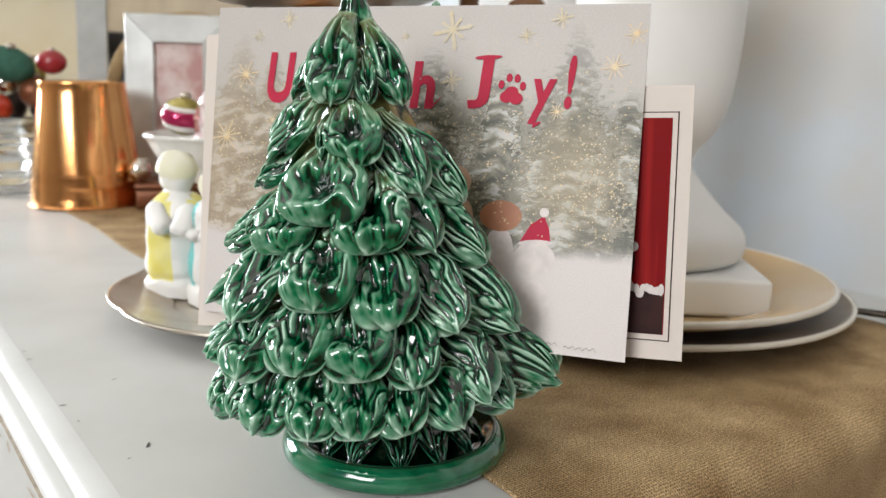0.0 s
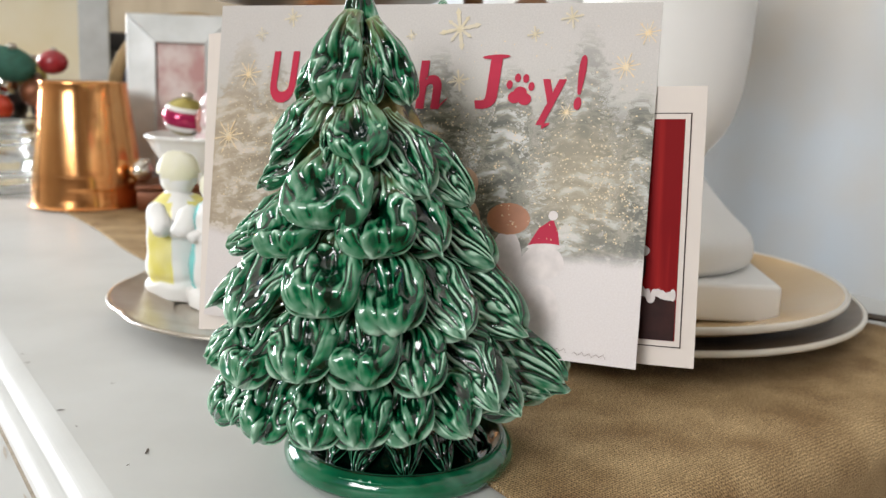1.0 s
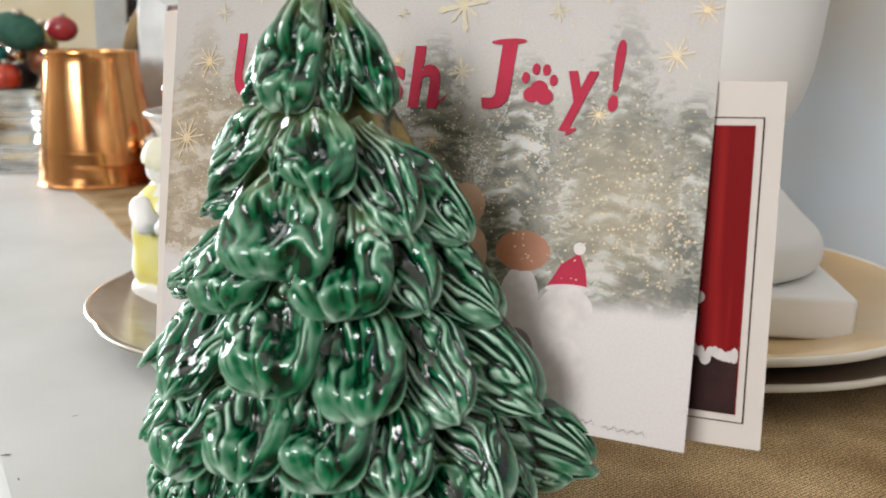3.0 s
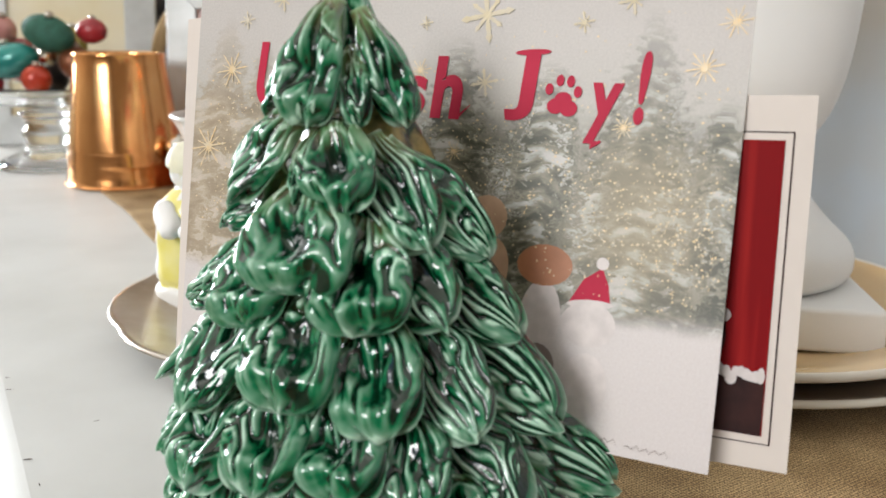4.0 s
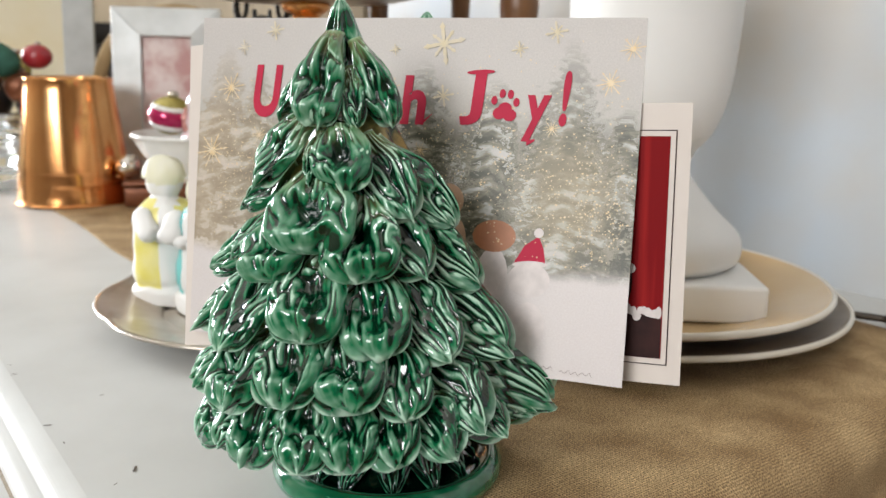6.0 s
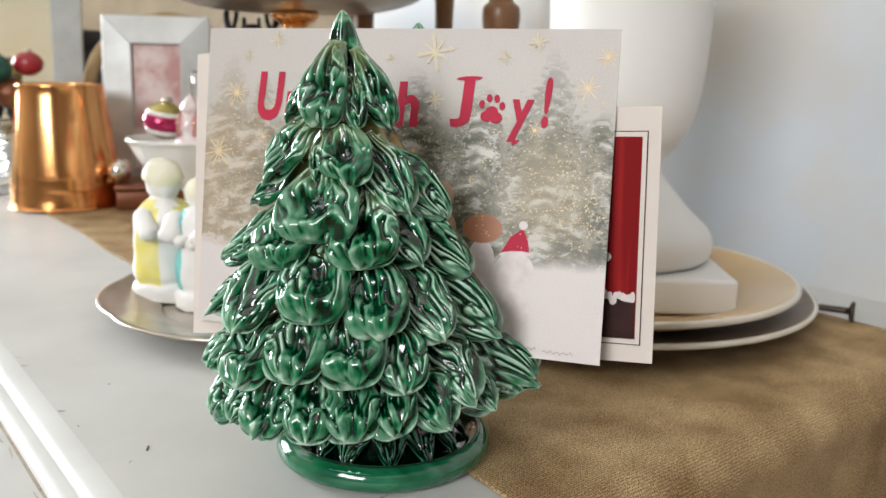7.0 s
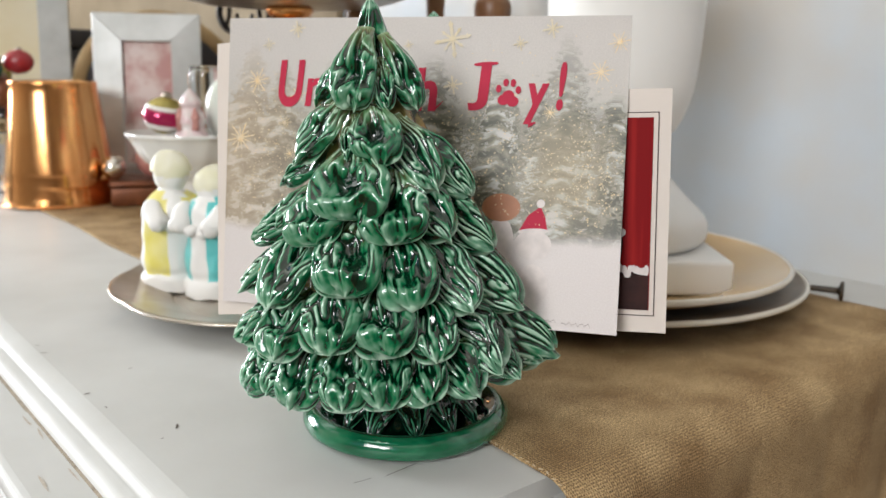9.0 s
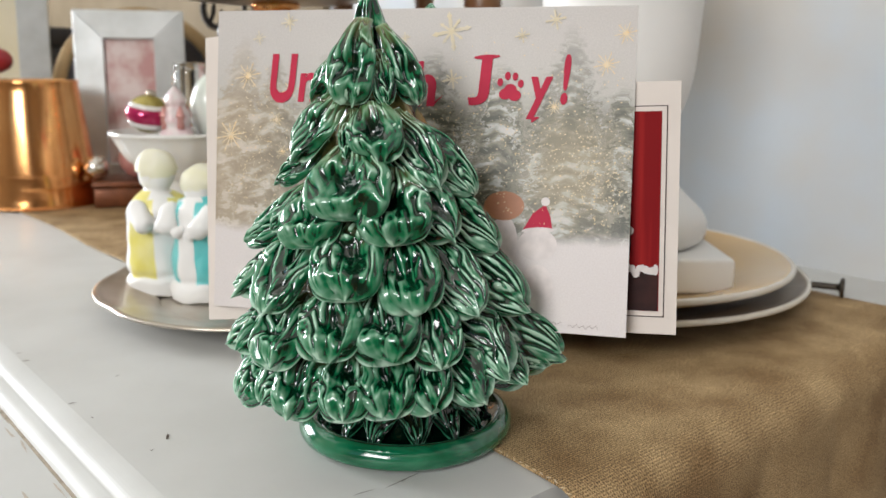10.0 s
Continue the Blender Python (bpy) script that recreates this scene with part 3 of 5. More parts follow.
def build_front_boughs(t, rnd):
    grow_tier(t, 1, rnd, [(-3, 22.7, 143, 1, 169, 7.4, 0.9, 0), (-62, 22.0, 144, -50, 158, 4.2, 0.3, 0.3), (66, 22.0, 143.5, 60, 167, 5.2, 0.6, 0.1), (33, 21.5, 143, 37, 158, 4.2, 0.2, 0.3)])
    grow_tier(t, 1, rnd, [(-40, 34.5, 123, -20, 143, 7.8, 0.5, 0.3), (22, 33.6, 123.4, 18, 141, 8.4, 0.9, 0), (0, 31.0, 125, -6, 137, 4.6, 0.2, 0.5), (-62, 38.3, 112.3, -42, 127, 5.6, 0.3, 0.4), (84, 39.8, 109.3, 48, 134, 9.2, 0, 0.5), (56, 36.0, 114, 38, 136, 9.6, 0, 0.4)])
    grow_tier(t, 1, rnd, [(4, 41.0, 104, -1, 126, 13.4, 1.1, 0), (-67, 54.0, 88, -42, 109, 8.0, 0.3, 0.5), (-15, 45.1, 93.6, -31, 110, 10.6, 1.0, 0), (27, 44.6, 95.8, 33, 118, 11.1, 1.0, 0), (82, 49.5, 89.4, 50, 113, 10.2, 0, 0.5), (54, 44.5, 96, 45, 115, 9.6, 0.1, 0.4), (-42, 45.5, 97, -40, 113, 7.0, 0.2, 0.4)])
    grow_tier(t, 1, rnd, [(-67, 60.5, 69.9, -46, 88, 8.2, 0.2, 0.5), (-29, 58.1, 69.3, -46, 91, 10.8, 0.4, 0.2), (4, 54.0, 77.2, 1, 98, 11.4, 0.9, 0), (31, 55.8, 73.8, 37, 94, 9.8, 1.0, 0), (80, 61.4, 67.4, 54, 92, 12.2, 0, 0.5), (54, 57.5, 70, 47, 93, 11.0, 0.1, 0.4), (-48, 59.5, 72, -48, 89, 7.4, 0.2, 0.4)])
    grow_tier(t, 1, rnd, [(-58, 65.5, 48.5, -46, 66, 7.8, 0.2, 0.45), (-21, 65.0, 50.7, -30, 68, 10.2, 0.8, 0.1), (-1, 62.3, 56.9, -4, 75, 10.4, 0.9, 0), (20, 62.3, 56.7, 22, 75, 10.4, 1.1, 0), (37, 63.4, 54.3, 42, 70, 9.2, 0.4, 0.2), (93, 71.0, 44.5, 56, 68, 13.0, 0, 0.45), (60, 66.2, 47.0, 50, 70, 12.5, 0, 0.4), (-40, 65.0, 52, -42, 67, 7.6, 0.3, 0.4)])
    grow_tier(t, 1, rnd, [(-42, 66.5, 31, -36, 48, 8.8, 0.5, 0.15), (-14, 66.0, 33, -15, 51, 9.4, 0.7, 0.1), (5, 66.5, 35.5, 3, 52, 9.0, 0.7, 0.1), (19, 66.2, 37.4, 19, 53, 9.0, 0.8, 0), (33, 66.3, 39, 34, 53, 9.2, 0.5, 0.2), (50, 66.4, 40, 47, 54, 9.2, 0.3, 0.3), (69, 66.5, 41, 60, 55, 9.0, 0.2, 0.4), (88, 67.0, 41, 72, 55, 8.6, 0.2, 0.4), (-68, 60, 36, -55, 52, 7.4, 0.3, 0.3), (-28, 64, 34, -27, 50, 7.6, 0.4, 0.2)])


def build_rear_boughs(t, rnd):
    """The rear half, simpler, behind the cards."""
    for tip_z, reach, count, rise, half in ((143, 22, 4, 20, 7.6), (120, 33, 5, 20, 9), (96, 44, 6, 21, 11), (73, 54, 7, 21, 11), (53, 62, 8, 20, 11), (37, 62, 8, 17, 10)):
        row = []
        for k in range(count):
            ang = -84 + 168 * k / (count - 1) + rnd.uniform(-4, 4)
            row.append((ang, reach * rnd.uniform(0.95, 1.03), tip_z + rnd.uniform(-2, 2), ang, tip_z + rise, half, rnd.choice((0.2, 0.6, 0.9)), 0.15))
        grow_tier(t, -1, rnd, row, (40, 10, 22))


def build_tree():
    rnd = random.Random(7)
    t = thing("tree_card_holder", TREE, "glossy green glazed ceramic Christmas tree card holder", "card holder")
    at = pose(0.002, -0.003, 0)
    dish = smooth_profile([(0.0005, 0.0072), (0.0418, 0.0072), (0.0420, 0.0106), (0.0395, 0.0098), (0.0365, 0.0080), (0.033, 0.0076), (0.0290, 0.0100), (0.0260, 0.0155), (0.0245, 0.022), (0.025, 0.030), (0.0005, 0.0305)], 5)
    part("foot", lathe(dish, 72), M_FOOT_GLAZE, t, "near-black green glaze of the foot", at=at)
    rim = smooth_profile([(0.0005, 0.003), (0.030, 0.002), (0.041, 0.0), (0.0452, 0.0010), (0.0466, 0.0040), (0.0460, 0.0072), (0.0438, 0.0098), (0.0412, 0.0104), (0.0388, 0.0092), (0.0375, 0.0070), (0.0005, 0.0068)], 5)
    part("base", lathe(rim, 96, lambda a, i: 1 + 0.004 * math.sin(2 * a + 0.6) + 0.003 * math.sin(5 * a)), M_RIM_GLAZE, t, at=at)
    # modelled leaves round the foot
    for k in range(9):
        ang = -104 + 26 * k + rnd.uniform(-4, 4)
        a = radians(ang)
        o = Vector((math.sin(a), -math.cos(a), 0))
        bm = bough_mesh(0.025, 0.0092, 0.0016, rnd, 0.3, 0.8, 0.06, 0.0034, 48, 10, 24)
        where = o * 0.0185 + Vector((0.002, -0.003, 0.0245))
        part("foot_leaf", bm, M_FOOT_GLAZE, t, at=Matrix.Translation(where) @ pose(0, 0, 0, 0, 0, math.degrees(math.atan2(o.y, o.x))) @ pose(0, 0, 0, 0, 46, 0))
    build_half(t, 1, rnd)
    build_half(t, -1, rnd)
    build_front_boughs(t, rnd)
    build_rear_boughs(t, rnd)
    # the floor of the slot, on which the cards stand
    part("slot", box(-0.052, 0.052, -0.0125, 0.017, 0.030, 0.0400, 0.003), M_GLAZE, t)


build_tree()

# ---- the cards ----
CARD_U, CARD_N = Vector((0.0385, 0.1693, 0.9848)), Vector((-0.3323, -0.9273, 0.1724))
CARD_BR = Vector((0.083, 0.318, 0.053))


def card_pose(along, up, off, turn=0.0):
    e = Vector((0.94137, -0.33737, 0))
    y = -CARD_N
    y = (y - y.dot(e) * e).normalized()
    z = e.cross(y)
    m = Matrix(((e.x, y.x, z.x, 0), (e.y, y.y, z.y, 0), (e.z, y.z, z.z, 0), (0, 0, 0, 1)))
    return Matrix.Translation(CARD_BR + e * along + z * up - y * off) @ m @ pose(0, 0, 0, 0, turn, 0)


FIRS = ((-0.1750, 0.1245, 0.030), (-0.1590, 0.1150, 0.026), (-0.1345, 0.1170, 0.028), (-0.1100, 0.1050, 0.026), (-0.0860, 0.1190, 0.030), (-0.0560, 0.1120, 0.030), (-0.0060, 0.1020, 0.024), (-0.0275, 0.1270, 0.032))


def print_material():
    """Watercolour: pale sky, soft drooping firs with snow on their twigs, a snowfield below."""
    m = bpy.data.materials.new("watercolour_print")
    m.use_nodes = True
    nt = m.node_tree
    n, ln = nt.nodes, nt.links
    p = n["Principled BSDF"]
    p.inputs["Roughness"].default_value = 0.45

    def math_node(op, a, b=None, c=None, clamp=False):
        q = n.new("ShaderNodeMath")
        q.operation, q.use_clamp = op, clamp
        for i, v in enumerate((a, b, c)):
            if v is None:
                continue
            if isinstance(v, (int, float)):
                q.inputs[i].default_value = v
            else:
                ln.new(v, q.inputs[i])
        return q.outputs[0]

    def span(v, a, b, lo=0.0, hi=1.0):
        q = n.new("ShaderNodeMapRange")
        q.interpolation_type = "SMOOTHSTEP"
        for i, k in enumerate((a, b, lo, hi)):
            q.inputs[i + 1].default_value = k
        ln.new(v, q.inputs[0])
        return q.outputs[0]

    def speckle(scale, detail, x, z, rough=0.55):
        v = n.new("ShaderNodeCombineXYZ")
        ln.new(x, v.inputs[0])
        ln.new(z, v.inputs[2])
        q = n.new("ShaderNodeTexNoise")
        q.inputs["Scale"].default_value, q.inputs["Detail"].default_value, q.inputs["Roughness"].default_value = scale, detail, rough
        ln.new(v.outputs[0], q.inputs["Vector"])
        return q.outputs[0]

    def ramp(v, stops):
        q = n.new("ShaderNodeValToRGB")
        els = q.color_ramp.elements
        els[0].position, els[0].color = stops[0][0], (*stops[0][1], 1)
        els[1].position, els[1].color = stops[-1][0], (*stops[-1][1], 1)
        for pos, col in stops[1:-1]:
            els.new(pos).color = (*col, 1)
        ln.new(v, q.inputs[0])
        return q.outputs[0]

    def blend(f, a, b, kind="MIX"):
        q = n.new("ShaderNodeMix")
        q.data_type, q.blend_type = "RGBA", kind
        for sock, v in (("Factor", f), ("A", a), ("B", b)):
            if isinstance(v, tuple):
                q.inputs[sock].default_value = (*v, 1)
            elif isinstance(v, float):
                q.inputs[sock].default_value = v
            else:
                ln.new(v, q.inputs[sock])
        return q.outputs["Result"]

    co = n.new("ShaderNodeTexCoord")
    sep = n.new("ShaderNodeSeparateXYZ")
    ln.new(co.outputs["Object"], sep.inputs[0])
    x, z = sep.outputs["X"], sep.outputs["Z"]
    ragged = speckle(260, 4, x, math_node("MULTIPLY", z, 1.6))
    wash = speckle(32, 3, x, z)
    cover, droop = None, None
    for cx, top, half in FIRS:
        far = math_node("ABSOLUTE", math_node("SUBTRACT", x, cx))
        down = math_node("DIVIDE", math_node("SUBTRACT", top, z), top - 0.036, clamp=True)
        wide = math_node("MULTIPLY_ADD", math_node("POWER", down, 0.9), half, 0.0016)
        edge = math_node("ADD", math_node("DIVIDE", far, wide), math_node("MULTIPLY", math_node("SUBTRACT", ragged, 0.5), 2.6))
        one = math_node("MULTIPLY", span(edge, 1.05, 0.35), span(math_node("SUBTRACT", top, z), 0.0, 0.012))
        slant = math_node("MULTIPLY", far, 0.24)
        if cover is None:
            cover, droop = one, slant
        else:
            keep = math_node("SUBTRACT", 1.0, one)
            droop = math_node("ADD", math_node("MULTIPLY", droop, keep), math_node("MULTIPLY", slant, one))
            cover = math_node("MAXIMUM", cover, one)
    twig = speckle(170, 5, math_node("MULTIPLY", x, 0.50), math_node("MULTIPLY", math_node("ADD", z, droop), 1.25), 0.55)
    twig = math_node("ADD", twig, math_node("MULTIPLY", math_node("SUBTRACT", wash, 0.5), 0.30))
    firs = ramp(twig, ((0.41, (0.055, 0.060, 0.040)), (0.485, (0.14, 0.135, 0.095)), (0.545, (0.25, 0.235, 0.18)), (0.595, (0.40, 0.41, 0.375)), (0.655, (0.53, 0.52, 0.505))))
    warm = span(x, -0.185, -0.12, 0.85, 0.0)
    firs = blend(warm, firs, blend(0.62, firs, (0.56, 0.43, 0.30)))
    glow = math_node("MULTIPLY", span(math_node("ABSOLUTE", math_node("SUBTRACT", x, -0.026)), 0.026, 0.004, 0.0, 0.45), span(math_node("ABSOLUTE", math_node("SUBTRACT", z, 0.066)), 0.032, 0.006))
    firs = blend(glow, firs, (0.44, 0.36, 0.22))
    hill = math_node("ADD", z, math_node("MULTIPLY", math_node("SUBTRACT", wash, 0.5), 0.010))
    ground = ramp(span(hill, 0.0, 0.14), ((0.0, (0.615, 0.565, 0.55)), (0.24, (0.62, 0.575, 0.56)), (0.32, (0.46, 0.43, 0.38)), (0.55, (0.38, 0.36, 0.31)), (0.75, (0.455, 0.435, 0.40)), (0.93, (0.50, 0.47, 0.445))))
    strength = math_node("MULTIPLY", cover, span(hill, 0.034, 0.041))
    thin = span(z, 0.118, 0.085, 0.35, 0.95)
    body = blend(math_node("MULTIPLY", strength, thin), ground, firs)
    haze = math_node("MULTIPLY", span(math_node("ABSOLUTE", math_node("SUBTRACT", z, 0.064)), 0.034, 0.018), 0.75)
    body = blend(math_node("MULTIPLY", haze, span(hill, 0.034, 0.040)), body, firs)
    grain = speckle(1500, 2, x, z)
    body = blend(0.16, body, grain, "OVERLAY")
    ln.new(body, p.inputs["Base Color"])
    return m


M_PRINT = print_material()
CARD_W, CARD_H = 0.190, 0.1325


def oval(cx, cz, rx, rz, seg=20, tilt=0.0):
    c, s = math.cos(radians(tilt)), math.sin(radians(tilt))
    return [(cx + rx * math.cos(a) * c - rz * math.sin(a) * s, cz + rx * math.cos(a) * s + rz * math.sin(a) * c) for a in [2 * math.pi * k / seg for k in range(seg)]]


def flake(bm, cx, cz, r, y, arms=8, thin=0.09):
    pts = []
    w = thin * math.pi / arms * 2.2
    for k in range(arms):
        a = 2 * math.pi * k / arms + 0.2
        long = r if k % 2 == 0 else r * 0.72
        for da, rr in ((-w * 1.9, long * 0.45), (-w, long * 0.66), (-w * 1.5, long * 0.78), (0, long), (w * 1.5, long * 0.78), (w, long * 0.66), (w * 1.9, long * 0.45), (math.pi / arms, r * 0.15)):
            pts.append((cx + rr * math.cos(a + da), cz + rr * math.sin(a + da)))
    bm.faces.new([bm.verts.new((x, y, z)) for x, z in pts])


def lettering(parent, text, x0, x1, z0, z1, mat, y=-0.00042, shear=0.12, bold=0.0):
    """A word in the built-in font, scaled to the given width and height."""
    cu = bpy.data.curves.new("lettering", "FONT")
    cu.body, cu.shear, cu.offset, cu.extrude = text, shear, bold, 0.0
    tmp = bpy.data.objects.new("lettering_source", cu)
    me = bpy.data.meshes.new_from_object(tmp)
    bpy.data.objects.remove(tmp)
    xs = [v.co.x for v in me.vertices]
    zs = [v.co.y for v in me.vertices]
    for v in me.vertices:
        v.co = (x0 + (v.co.x - min(xs)) / (max(xs) - min(xs)) * (x1 - x0), y, z0 + (v.co.y - min(zs)) / (max(zs) - min(zs)) * (z1 - z0))
    me.materials.clear()
    me.materials.append(mat)
    ob = new("lettering", me)
    ob.parent = parent
    return ob


def build_cards():
    rnd = random.Random(3)
    L = -CARD_W
    t = thing("greeting_card", card_pose(0.0008, 0.0010, 0.0065, -0.8) @ pose(0, 0, 0, -5.6, 0, 0), "winter greeting card with snowy firs and red lettering", "greeting card", group="cards in the holder")
    sheet = box(L, 0, 0, 0.0006, 0, CARD_H)
    for v in sheet.verts:
        if v.co.z > 0.05 and v.co.x > -0.05:
            v.co.x, v.co.z = -0.0024, 0.1318
        elif v.co.z > 0.05:
            v.co.z = 0.1338
        elif v.co.x < -0.05:
            v.co.x = -0.1800
    part("sheet", sheet, M_PRINT, t, smooth=False)
    # red words
    lettering(t, "U", -0.1610, -0.1485, 0.0915, 0.1135, M_RED_INK, shear=0.04, bold=0.035)
    lettering(t, "n", -0.1470, -0.1380, 0.0920, 0.1050, M_RED_INK, shear=0.06, bold=0.03)
    lettering(t, "lea", -0.1360, -0.1060, 0.0915, 0.1115, M_RED_INK, bold=0.015)
    lettering(t, "s", -0.1040, -0.0962, 0.0912, 0.1035, M_RED_INK, shear=0.06, bold=0.03)
    lettering(t, "h", -0.0940, -0.0838, 0.0905, 0.1098, M_RED_INK, shear=0.04, bold=0.035)
    lettering(t, "J", -0.0698, -0.0600, 0.0910, 0.1120, M_RED_INK, shear=0.04, bold=0.03)
    lettering(t, "y", -0.0448, -0.0345, 0.0855, 0.1030, M_RED_INK, bold=0.03)
    lettering(t, "!", -0.0312, -0.0276, 0.0915, 0.1122, M_RED_INK, shear=0.1, bold=0.03)
    bm = bmesh.new()
    bm.faces.new([bm.verts.new((x, -0.00044, z)) for x, z in oval(-0.0627, 0.1114, 0.0056, 0.0009, tilt=3)])
    part("lettering", bm, M_RED_INK, t, smooth=False)
    # the flick that ends the h, and the tail of the y
    for x0, x1, z0, z1, w in ((-0.0846, -0.0808, 0.0912, 0.0950, 0.0006), (-0.0425, -0.0395, 0.0850, 0.0862, 0.0011)):
        bm = bmesh.new()
        bm.faces.new([bm.verts.new((x, -0.00045, z)) for x, z in ((x0, z0 - w), (x1, z1 - 0.3 * w), (x1, z1 + 0.3 * w), (x0, z0 + w))])
        part("lettering", bm, M_RED_INK, t, smooth=False)
    paw = [oval(-0.0540, 0.0958, 0.0026, 0.0023), oval(-0.0500, 0.0952, 0.0026, 0.0023), oval(-0.0520, 0.0975, 0.0027, 0.0025)] + [oval(-0.0522 + dx, 0.0985 + dz, 0.0012, 0.0017) for dx, dz in ((-0.0042, 0.0022), (-0.0012, 0.0048), (0.0020, 0.0046), (0.0044, 0.0016))]
    bm = bmesh.new()
    for k, o in enumerate(paw):
        bm.faces.new([bm.verts.new((x, -0.00042 - 0.000004 * k, z)) for x, z in o])
    part("lettering", bm, M_RED_INK, t, smooth=False)
    # gold flakes
    for mat, label, group in ((M_PALE_GOLD, "pale gold snowflake", ((-0.0788, 0.1225, 0.0088), (-0.0349, 0.1266, 0.0046), (-0.0484, 0.1203, 0.0034), (-0.1540, 0.1280, 0.0044), (-0.1681, 0.1209, 0.0034), (-0.0990, 0.1200, 0.0025), (-0.0770, 0.1020, 0.0046), (-0.1325, 0.1090, 0.0040))),
                              (M_GOLD, "glinting gold snowflake", ((-0.0135, 0.1079, 0.0056), (-0.0066, 0.1205, 0.0050), (-0.1722, 0.1037, 0.0068), (-0.1785, 0.0766, 0.0080), (-0.1508, 0.0973, 0.0044), (-0.1565, 0.0840, 0.0036), (-0.0991, 0.1052, 0.0042), (-0.0335, 0.0905, 0.0036), (-0.0843, 0.0806, 0.0034), (-0.1525, 0.0700, 0.0030)))):
        for x, z, r in group:
            bm = bmesh.new()
            flake(bm, x, z, r, -0.00034, *((8, 0.13) if mat is M_PALE_GOLD else (12, 0.075)))
            part("snowflake", bm, mat, t, label, smooth=False)
    bm = bmesh.new()
    for k in range(1500):
        cx, cz, sx, sz = rnd.choice(((-0.024, 0.068, 0.014, 0.016), (-0.05, 0.075, 0.02, 0.02), (-0.165, 0.07, 0.008, 0.018), (-0.09, 0.075, 0.02, 0.018), (-0.012, 0.062, 0.010, 0.012)))
        x, z = rnd.gauss(cx, sx), rnd.gauss(cz, sz)
        if L + 0.002 < x < -0.002 and 0.04 < z < 0.125:
            r = rnd.uniform(0.00010, 0.00042)
            a0 = rnd.random() * 3
            bm.faces.new([bm.verts.new((x + r * math.cos(a0 + q) * rnd.uniform(0.5, 1.6), -0.00030, z + r * math.sin(a0 + q))) for q in (0, 1.4, 2.8, 4.4)])
    part("gold_glitter", bm, M_GOLD, t, "scattered gold foil flecks", smooth=False)["kind"] = "stuff"
    # plain painted shapes in the snow
    ink = lambda nm, c: material(nm, c, 0.5, second=[v * 0.86 for v in c], scale=260)
    white, tan, russet, grey, black = ink("white_ink", (0.68, 0.62, 0.60)), ink("tan_ink", (0.52, 0.34, 0.22)), ink("russet_ink", (0.42, 0.17, 0.08)), ink("grey_ink", (0.26, 0.21, 0.19)), ink("dark_ink", (0.07, 0.06, 0.06))
    shapes = [
        ("painted_shape", tan, oval(-0.0712, 0.0618, 0.0066, 0.0066), 7), ("painted_shape", tan, oval(-0.0680, 0.0470, 0.0056, 0.0090), 6),
        ("painted_shape", russet, oval(-0.0515, 0.0497, 0.0084, 0.0060), 9), ("painted_shape", white, oval(-0.0512, 0.0345, 0.0062, 0.0110), 8),
        ("painted_shape", black, oval(-0.0650, 0.0380, 0.0040, 0.0052), 9), ("painted_shape", grey, oval(-0.0508, 0.0200, 0.0058, 0.0072), 11),
        ("painted_shape", white, oval(-0.0362, 0.0170, 0.0068, 0.0095), 11), ("painted_shape", white, oval(-0.0369, 0.0345, 0.0080, 0.0064), 12),
        ("painted_hat", M_RED_INK, [(-0.0432, 0.0400), (-0.0312, 0.0410), (-0.0322, 0.0460), (-0.0345, 0.0508), (-0.0395, 0.0470)], 13), ("painted_shape", white, oval(-0.0346, 0.0520, 0.0018, 0.0018), 14),
        ("painted_shape", white, oval(-0.0370, 0.0402, 0.0066, 0.0013, tilt=4), 14),
    ]
    for nm, mat, pts, layer in shapes:
        bm = bmesh.new()
        bm.faces.new([bm.verts.new((x, -0.00004 - 0.000006 * layer, z)) for x, z in pts])
        part(nm, bm, mat, t, smooth=False)
    # the name in the corner, as plain strokes
    for x0, x1 in ((-0.0362, -0.0249), (-0.0225, -0.0107)):
        bm = bmesh.new()
        k = 14
        line = [(x0 + (x1 - x0) * i / k, 0.0036 - (0.0006 if x0 > -0.03 else 0) + 0.0007 * math.sin(i * 2.1) * (1 + 0.4 * math.sin(i * 5))) for i in range(k + 1)]
        bm.faces.new([bm.verts.new((x, -0.0004, z + 0.00012)) for x, z in line] + [bm.verts.new((x, -0.0004, z - 0.00012)) for x, z in reversed(line)])
        part("written_bar", bm, grey, t, smooth=False)
    # cream card behind it
    c2 = thing("greeting_card", card_pose(0.0008, 0.0010, 0.0065, -0.8) @ pose(0, 0, 0, -5.6, 0, 0) @ pose(-0.184, 0.0035, -0.0068, 0, -6.2, 0), "plain cream card standing behind the winter card", "greeting card", group="cards in the holder")
    part("sheet", box(0, 0.0880, 0, 0.0006, 0, 0.1300), M_CARD, c2, smooth=False)
    # red photo card
    c3 = thing("photo_card", card_pose(0.0195, 0.0025, -0.0046, -2.6), "cream-bordered photo card with a deep red picture", "photo card", group="cards in the holder")
    part("sheet", box(-0.152, 0, 0, 0.0006, 0, 0.1), M_CARD, c3, smooth=False)
    part("border_line", box(-0.145, -0.0048, -0.0003, -0.0001, 0.0068, 0.0905), M_BLACK_INK, c3, smooth=False)
    part("inner_border", box(-0.1446, -0.0052, -0.0006, -0.00031, 0.0072, 0.0901), M_CARD, c3, smooth=False)
    red = material("red_photo", (0.20, 0.004, 0.006), 0.6, second=(0.44, 0.025, 0.02), scale=30, stretch=(3.0, 1, 0.12), contrast=(0.45, 0.62), spec=0.1)
    part("picture", box(-0.1430, -0.0070, -0.0009, -0.00061, 0.0092, 0.0882), red, c3, smooth=False)
